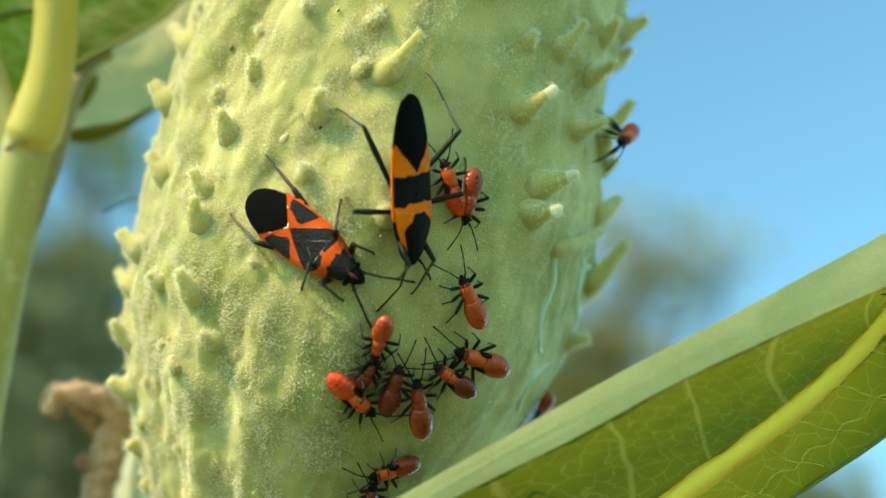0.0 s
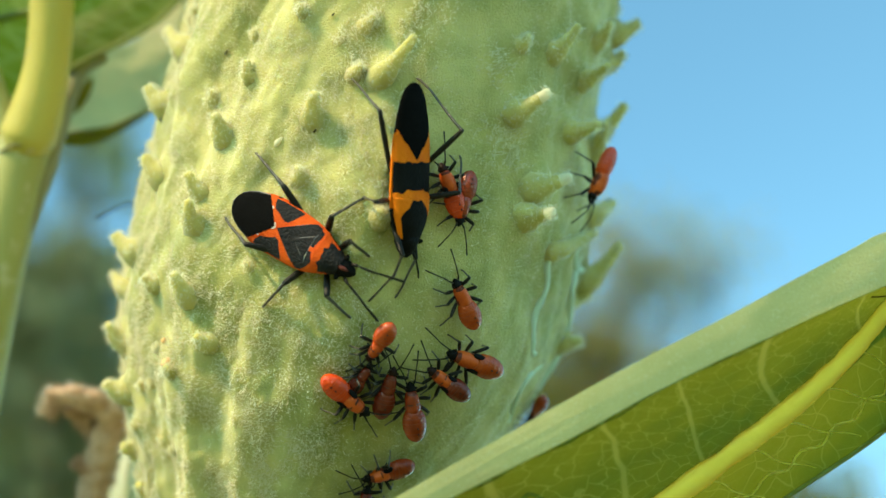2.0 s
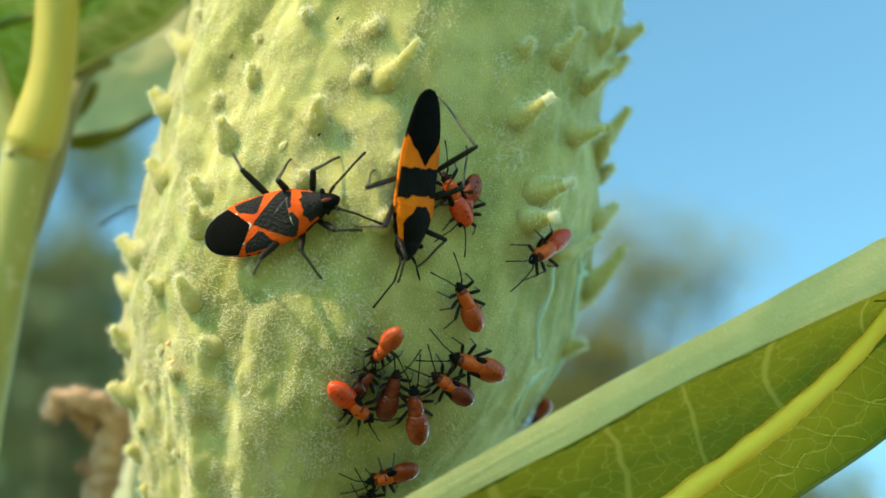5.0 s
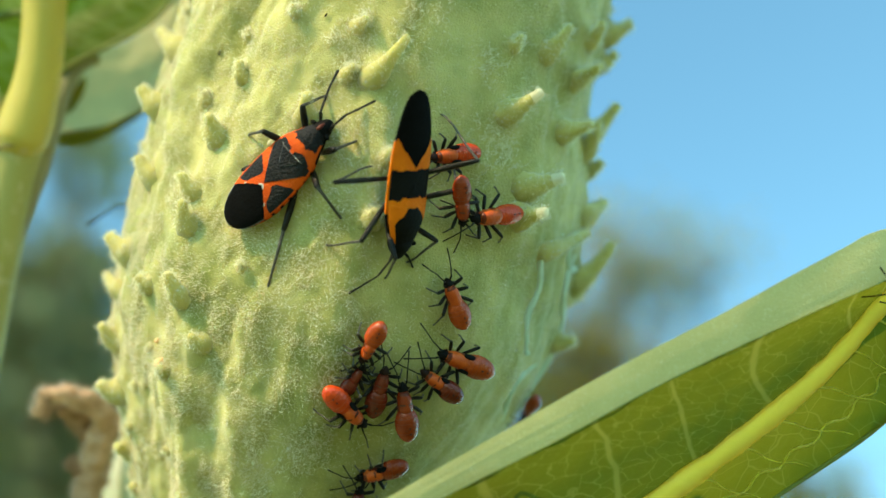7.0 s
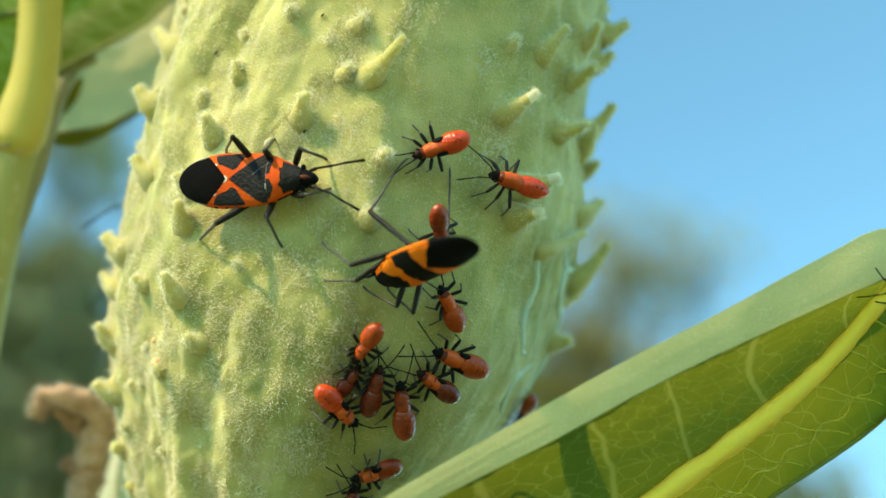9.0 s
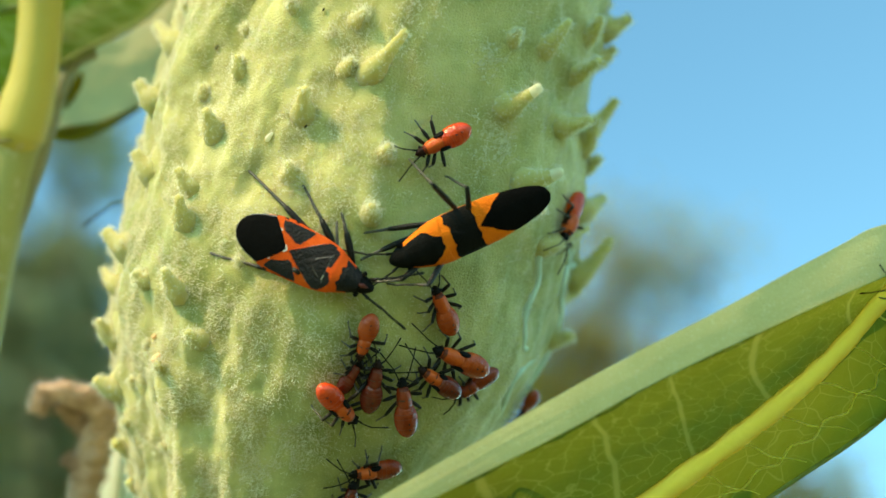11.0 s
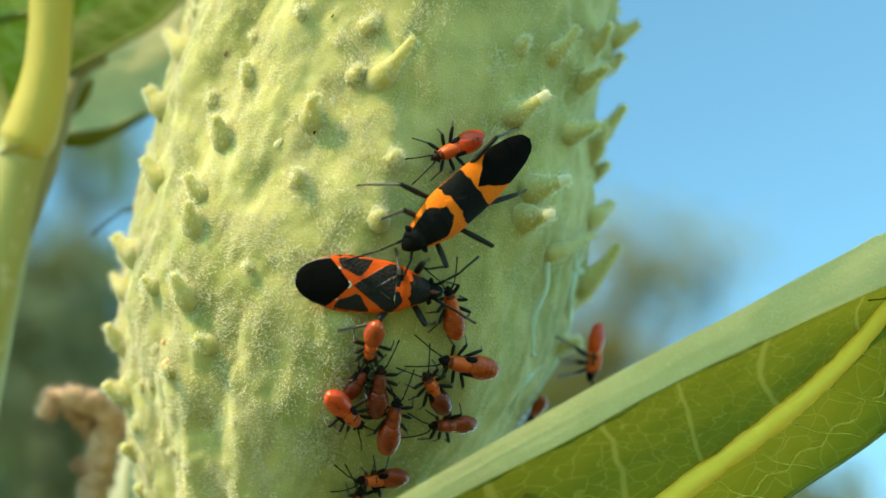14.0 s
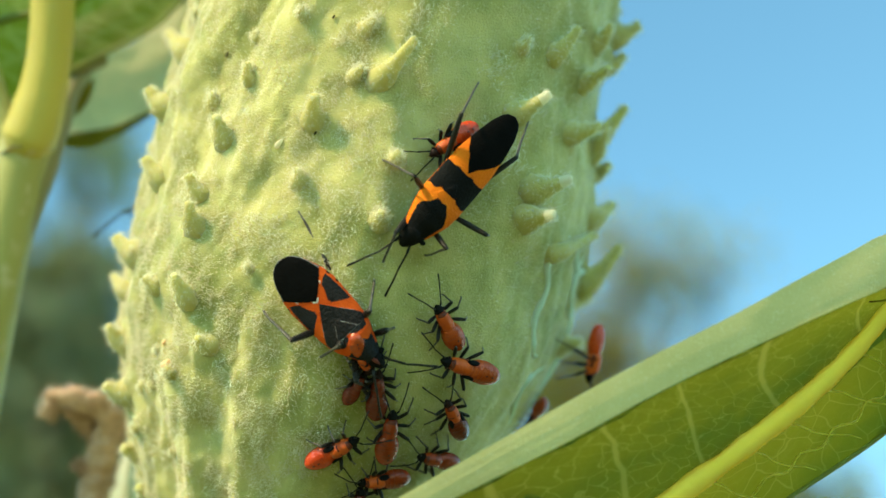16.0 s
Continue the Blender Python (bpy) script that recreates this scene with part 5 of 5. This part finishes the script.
    crawl(nymph_upper, [
        (0, 0.67, 90.1, 4.54, -87.72, -70.91, -163.11), (2, 1.06, 90.25, 4.53, -88.2, -68.08, -161.49),
        (4, 1.13, 90.28, 4.17, -89.17, -61.06, -160.13), (6.5, 1.04, 90.24, 4.53, -88.56, -65.6, -161.19),
        (7, 1.85, 90.8, 7.25, -86.78, 7.78, -151.6), (7.5, 1.72, 90.79, 8.16, -86, 20.43, -152.69),
        (8, 2.06, 90.93, 8.45, -85.85, 25.39, -151.64), (8.5, 0.16, 90.26, 7.96, -85.53, 16.4, -157.12),
        (9, 1.12, 89.47, 7.8, -94.47, 18.68, 177.33), (11.5, 1.13, 89.45, 7.85, -98.35, 27, 175.83),
        (12, 1.19, 89.52, 7.94, -98.49, 28, 176.62), (12.5, 1.36, 89.52, 7.82, -98.01, 25.79, 176.37),
        (13, 1.45, 89.89, 7.88, -93.91, 24.1, -175.01), (13.5, 1.62, 90.44, 8, -89.04, 25.27, -161.67),
        (14, 1.61, 90.22, 7.91, -91.25, 24.81, -167.39), (14.5, 1.02, 90.48, 8.47, -85.24, 34.84, -155.76),
        (15, 1.12, 90.56, 8.59, -84.32, 35.91, -153.81), (15.5, 1.13, 90.21, 8.45, -90.18, 31.56, -164.78),
        (16, 1.22, 90.4, 8.49, -87.99, 32.57, -160.03),
    ])
    crawl(nymph_lower, [
        (0, 2.01, 90.33, 3.88, -108.86, 78.98, -176.21), (4, 2.11, 90.75, 4.07, -73.82, 69.68, -139.42),
        (6.5, 1.86, 90.65, 4.16, -76.99, 64.53, -143.25), (7, 2.39, 89.62, 3.71, 147.87, 58.86, 85.43),
        (7.5, 1.98, 89.89, 3.39, 147.91, 72.86, 82.02), (8, 2.18, 90.46, 3.62, 159.95, 87.15, 93.83),
        (8.5, 2.45, 89.64, 3.05, 160.93, 60.12, 97.17), (9, 1.01, 89.08, 1.69, 145.22, 51.18, 81.36),
        (11.5, 3.96, 95.73, -12.41, -122.14, 14.96, -155.39), (12.5, 1.95, 94.65, -12.66, -117.73, 3.82, -147.26),
        (13, 1.95, 94.63, -12.64, -118.14, 8.74, -149.94), (14.5, 0.74, 94.52, -14.21, -118.65, -7.34, -150.04),
        (15.5, 0.13, 95.26, -15.77, -119.88, -11.45, -145.29), (16, 0.06, 95.73, -16.31, -120.69, -12.55, -140.81),
    ])
    crawl(nymph_lone, [
        (0, 2.12, 90.97, -3.98, -94.65, -65.83, -152.23), (4, 2.09, 91.41, -3.92, -110.25, -56.37, -134.66),
        (7.5, 1.9, 91.25, -3.96, -111.44, -61.85, -133.9), (9, 1.77, 91.49, -4.32, -115.63, -53.96, -128.85),
        (11.5, 1.1, 91.16, -4.83, -116.09, -59.12, -130.72), (13, 1.14, 90.99, -4.75, -110.38, -61.45, -137.37),
        (14.5, 1.34, 91.27, -4.48, -140.73, -69.71, -103.9), (15, 1.65, 91.13, -4.85, -125.61, -77.31, -119.01),
        (15.5, 1.44, 91.29, -4.76, -125.83, -67.01, -119.26), (16, 0.81, 91.29, -5.55, -116.25, -50.95, -130.85),
    ])
    crawl(nymph_dark, [
        (0, -4.62, 88.84, -6.55, -156.93, 59.55, 121.98), (4, -4.02, 88.62, -6.68, -137.31, 40.08, 138.89),
        (7.5, -4.38, 88.92, -6.75, -142.79, 54.52, 136.43), (9, -4.46, 88.97, -6.8, -132.89, 51.05, 146.2),
        (11.5, -4.67, 89.11, -6.65, -153.41, 66.35, 126.3), (13, -4.8, 88.78, -6.4, -159.1, 60.26, 119.28),
        (14.5, -4.7, 88.64, -6.65, -171.86, 55.2, 106.92), (15, -5.64, 88.42, -6.09, 157.02, 54.35, 75.14),
        (15.5, -5.13, 88.89, -7.1, 144.87, 55.23, 64.32), (16, -5.57, 88.95, -7.39, 142.23, 55.39, 60.4),
    ])
    crawl(nymph_maroon, [
        (0, -5.68, 90.23, -9.39, 126.05, -50.99, -24.82), (7.5, -5.81, 90.3, -9.67, 126.87, -51.45, -25.63),
        (14.5, -5.94, 90.29, -9.71, 128.22, -52.77, -27.42), (16, -6.12, 90.37, -10.03, 129.08, -52.57, -28.45),
    ])
    crawl(nymph_bright, [
        (0, -6.77, 90.41, -10.9, 110.72, 42.84, 17.09), (4, -6.76, 89.73, -10.77, 120.54, 38.76, 32.18),
        (7.5, -6.29, 90.23, -11.71, 123.91, 42, 36.22), (9, -6.65, 90.02, -11.58, 125.83, 42.23, 38.16),
        (11.5, -6.72, 89.73, -11.68, 132.58, 40.63, 47.1), (13, -6.86, 89.53, -11.63, 136.64, 40.22, 52.01),
        (14.5, -6.74, 89.52, -11.7, 135.72, 38.17, 51.6), (15, -6.76, 89.77, -12.08, 134.8, 38.82, 49.92),
        (15.5, -7.33, 89.82, -13.03, 121.39, 12.79, 37.37), (16, -7.99, 91.87, -15.02, 121.58, -27.27, -14.46),
    ])
    crawl(nymph_deep, [
        (0, -3.78, 90.89, -10.6, 151.33, -68.02, -44.16), (7.5, -3.91, 90.88, -10.54, 151.74, -66.97, -45.08),
        (13, -4.29, 90.58, -10.38, 163.23, -73.34, -58.85), (16, -4.52, 90.91, -10.62, -178.32, -66.2, -78.61),
    ])
    crawl(nymph_seated, [
        (0, -1.78, 91.48, -12.05, -132.62, -77.81, -118.66), (7.5, -1.9, 91.47, -12.14, -133.1, -77.95, -118.42),
        (9, -1.83, 91.48, -12.08, -135.29, -78.22, -115.83), (11.5, -1.82, 91.55, -12.12, -137.05, -77.18, -114.07),
        (12.5, -3.19, 91.85, -13.22, 168.28, -72.42, -57.76), (13, -3.42, 91.81, -13.21, 158.74, -70.41, -47.83),
        (14.5, -3.44, 91.68, -13.16, 156.91, -72.67, -46.2), (16, -3.73, 92.3, -13.99, 173.3, -66.34, -63.71),
    ])
    crawl(nymph_spread, [
        (0, 2.95, 92.6, -8.56, -104.8, -21.01, -154.25), (4, 2.8, 92.4, -8.46, -104.28, -20.12, -156.42),
        (7.5, 2.68, 92.29, -8.53, -103.84, -21.02, -157.8), (9, 2.6, 92.22, -8.46, -103.49, -21.9, -157.9),
        (11.5, 2.45, 92.2, -8.65, -103.63, -23.22, -157.58), (13, 2.67, 92.26, -8.39, -105.11, -14.38, -158.76),
        (14.5, 2.38, 92.17, -8.68, -105.94, -12.22, -160.3), (16, 2.49, 92.28, -8.78, -105.11, -17.34, -158.57),
    ])
    crawl(nymph_brown, [
        (0, 0.86, 91.75, -9.91, -101.83, -36.51, -160.34), (7.5, 0.82, 91.84, -10.2, -102.58, -36.1, -160.29),
        (11.5, 0.8, 92.01, -10.21, -105.65, -32.81, -156.02), (12.5, -0.86, 90.58, -8.85, -90.26, -74.81, -162.74),
        (13, 0.04, 92.14, -10.52, -116.61, -49.04, -136.2), (14.5, -0.12, 91.97, -10.7, -115.56, -56.38, -137.26),
        (16, 1.37, 93.98, -12.87, -124.01, -52.65, -123.15),
    ])
    crawl(nymph_base, [
        (0, -3.82, 94.38, -17.15, -118.97, 14.71, -161.47), (7.5, -3.82, 94.12, -17.16, -120.18, 12.39, -167.24),
        (9, -3.96, 94.38, -17.25, -118.77, 13.14, -160.94), (13, -4.27, 94.25, -17.57, -118.49, 0.12, -159.85),
        (16, -4.2, 94.32, -17.64, -118.73, 3.94, -161.59),
    ])
    crawl(nymph_bottom, [
        (0, -5.72, 94.79, -20.1, 177.8, -68.26, -67.53), (7.5, -5.83, 94.85, -20.29, 177.14, -68.3, -66.91),
        (9, -5.93, 94.56, -20.12, 176.56, -71.85, -67.11), (13, -6.32, 94.55, -20.15, 167.9, -69.36, -58.78),
        (16, -6.17, 94.54, -20.14, 176.85, -70.89, -68.24),
    ])
    crawl(nymph_edge, [
        (0, 8.61, 105.21, -13.77, 134.6, 38.01, 107.41), (16, 8.61, 105.21, -13.77, 134.6, 38.01, 107.41),
    ])


motions()
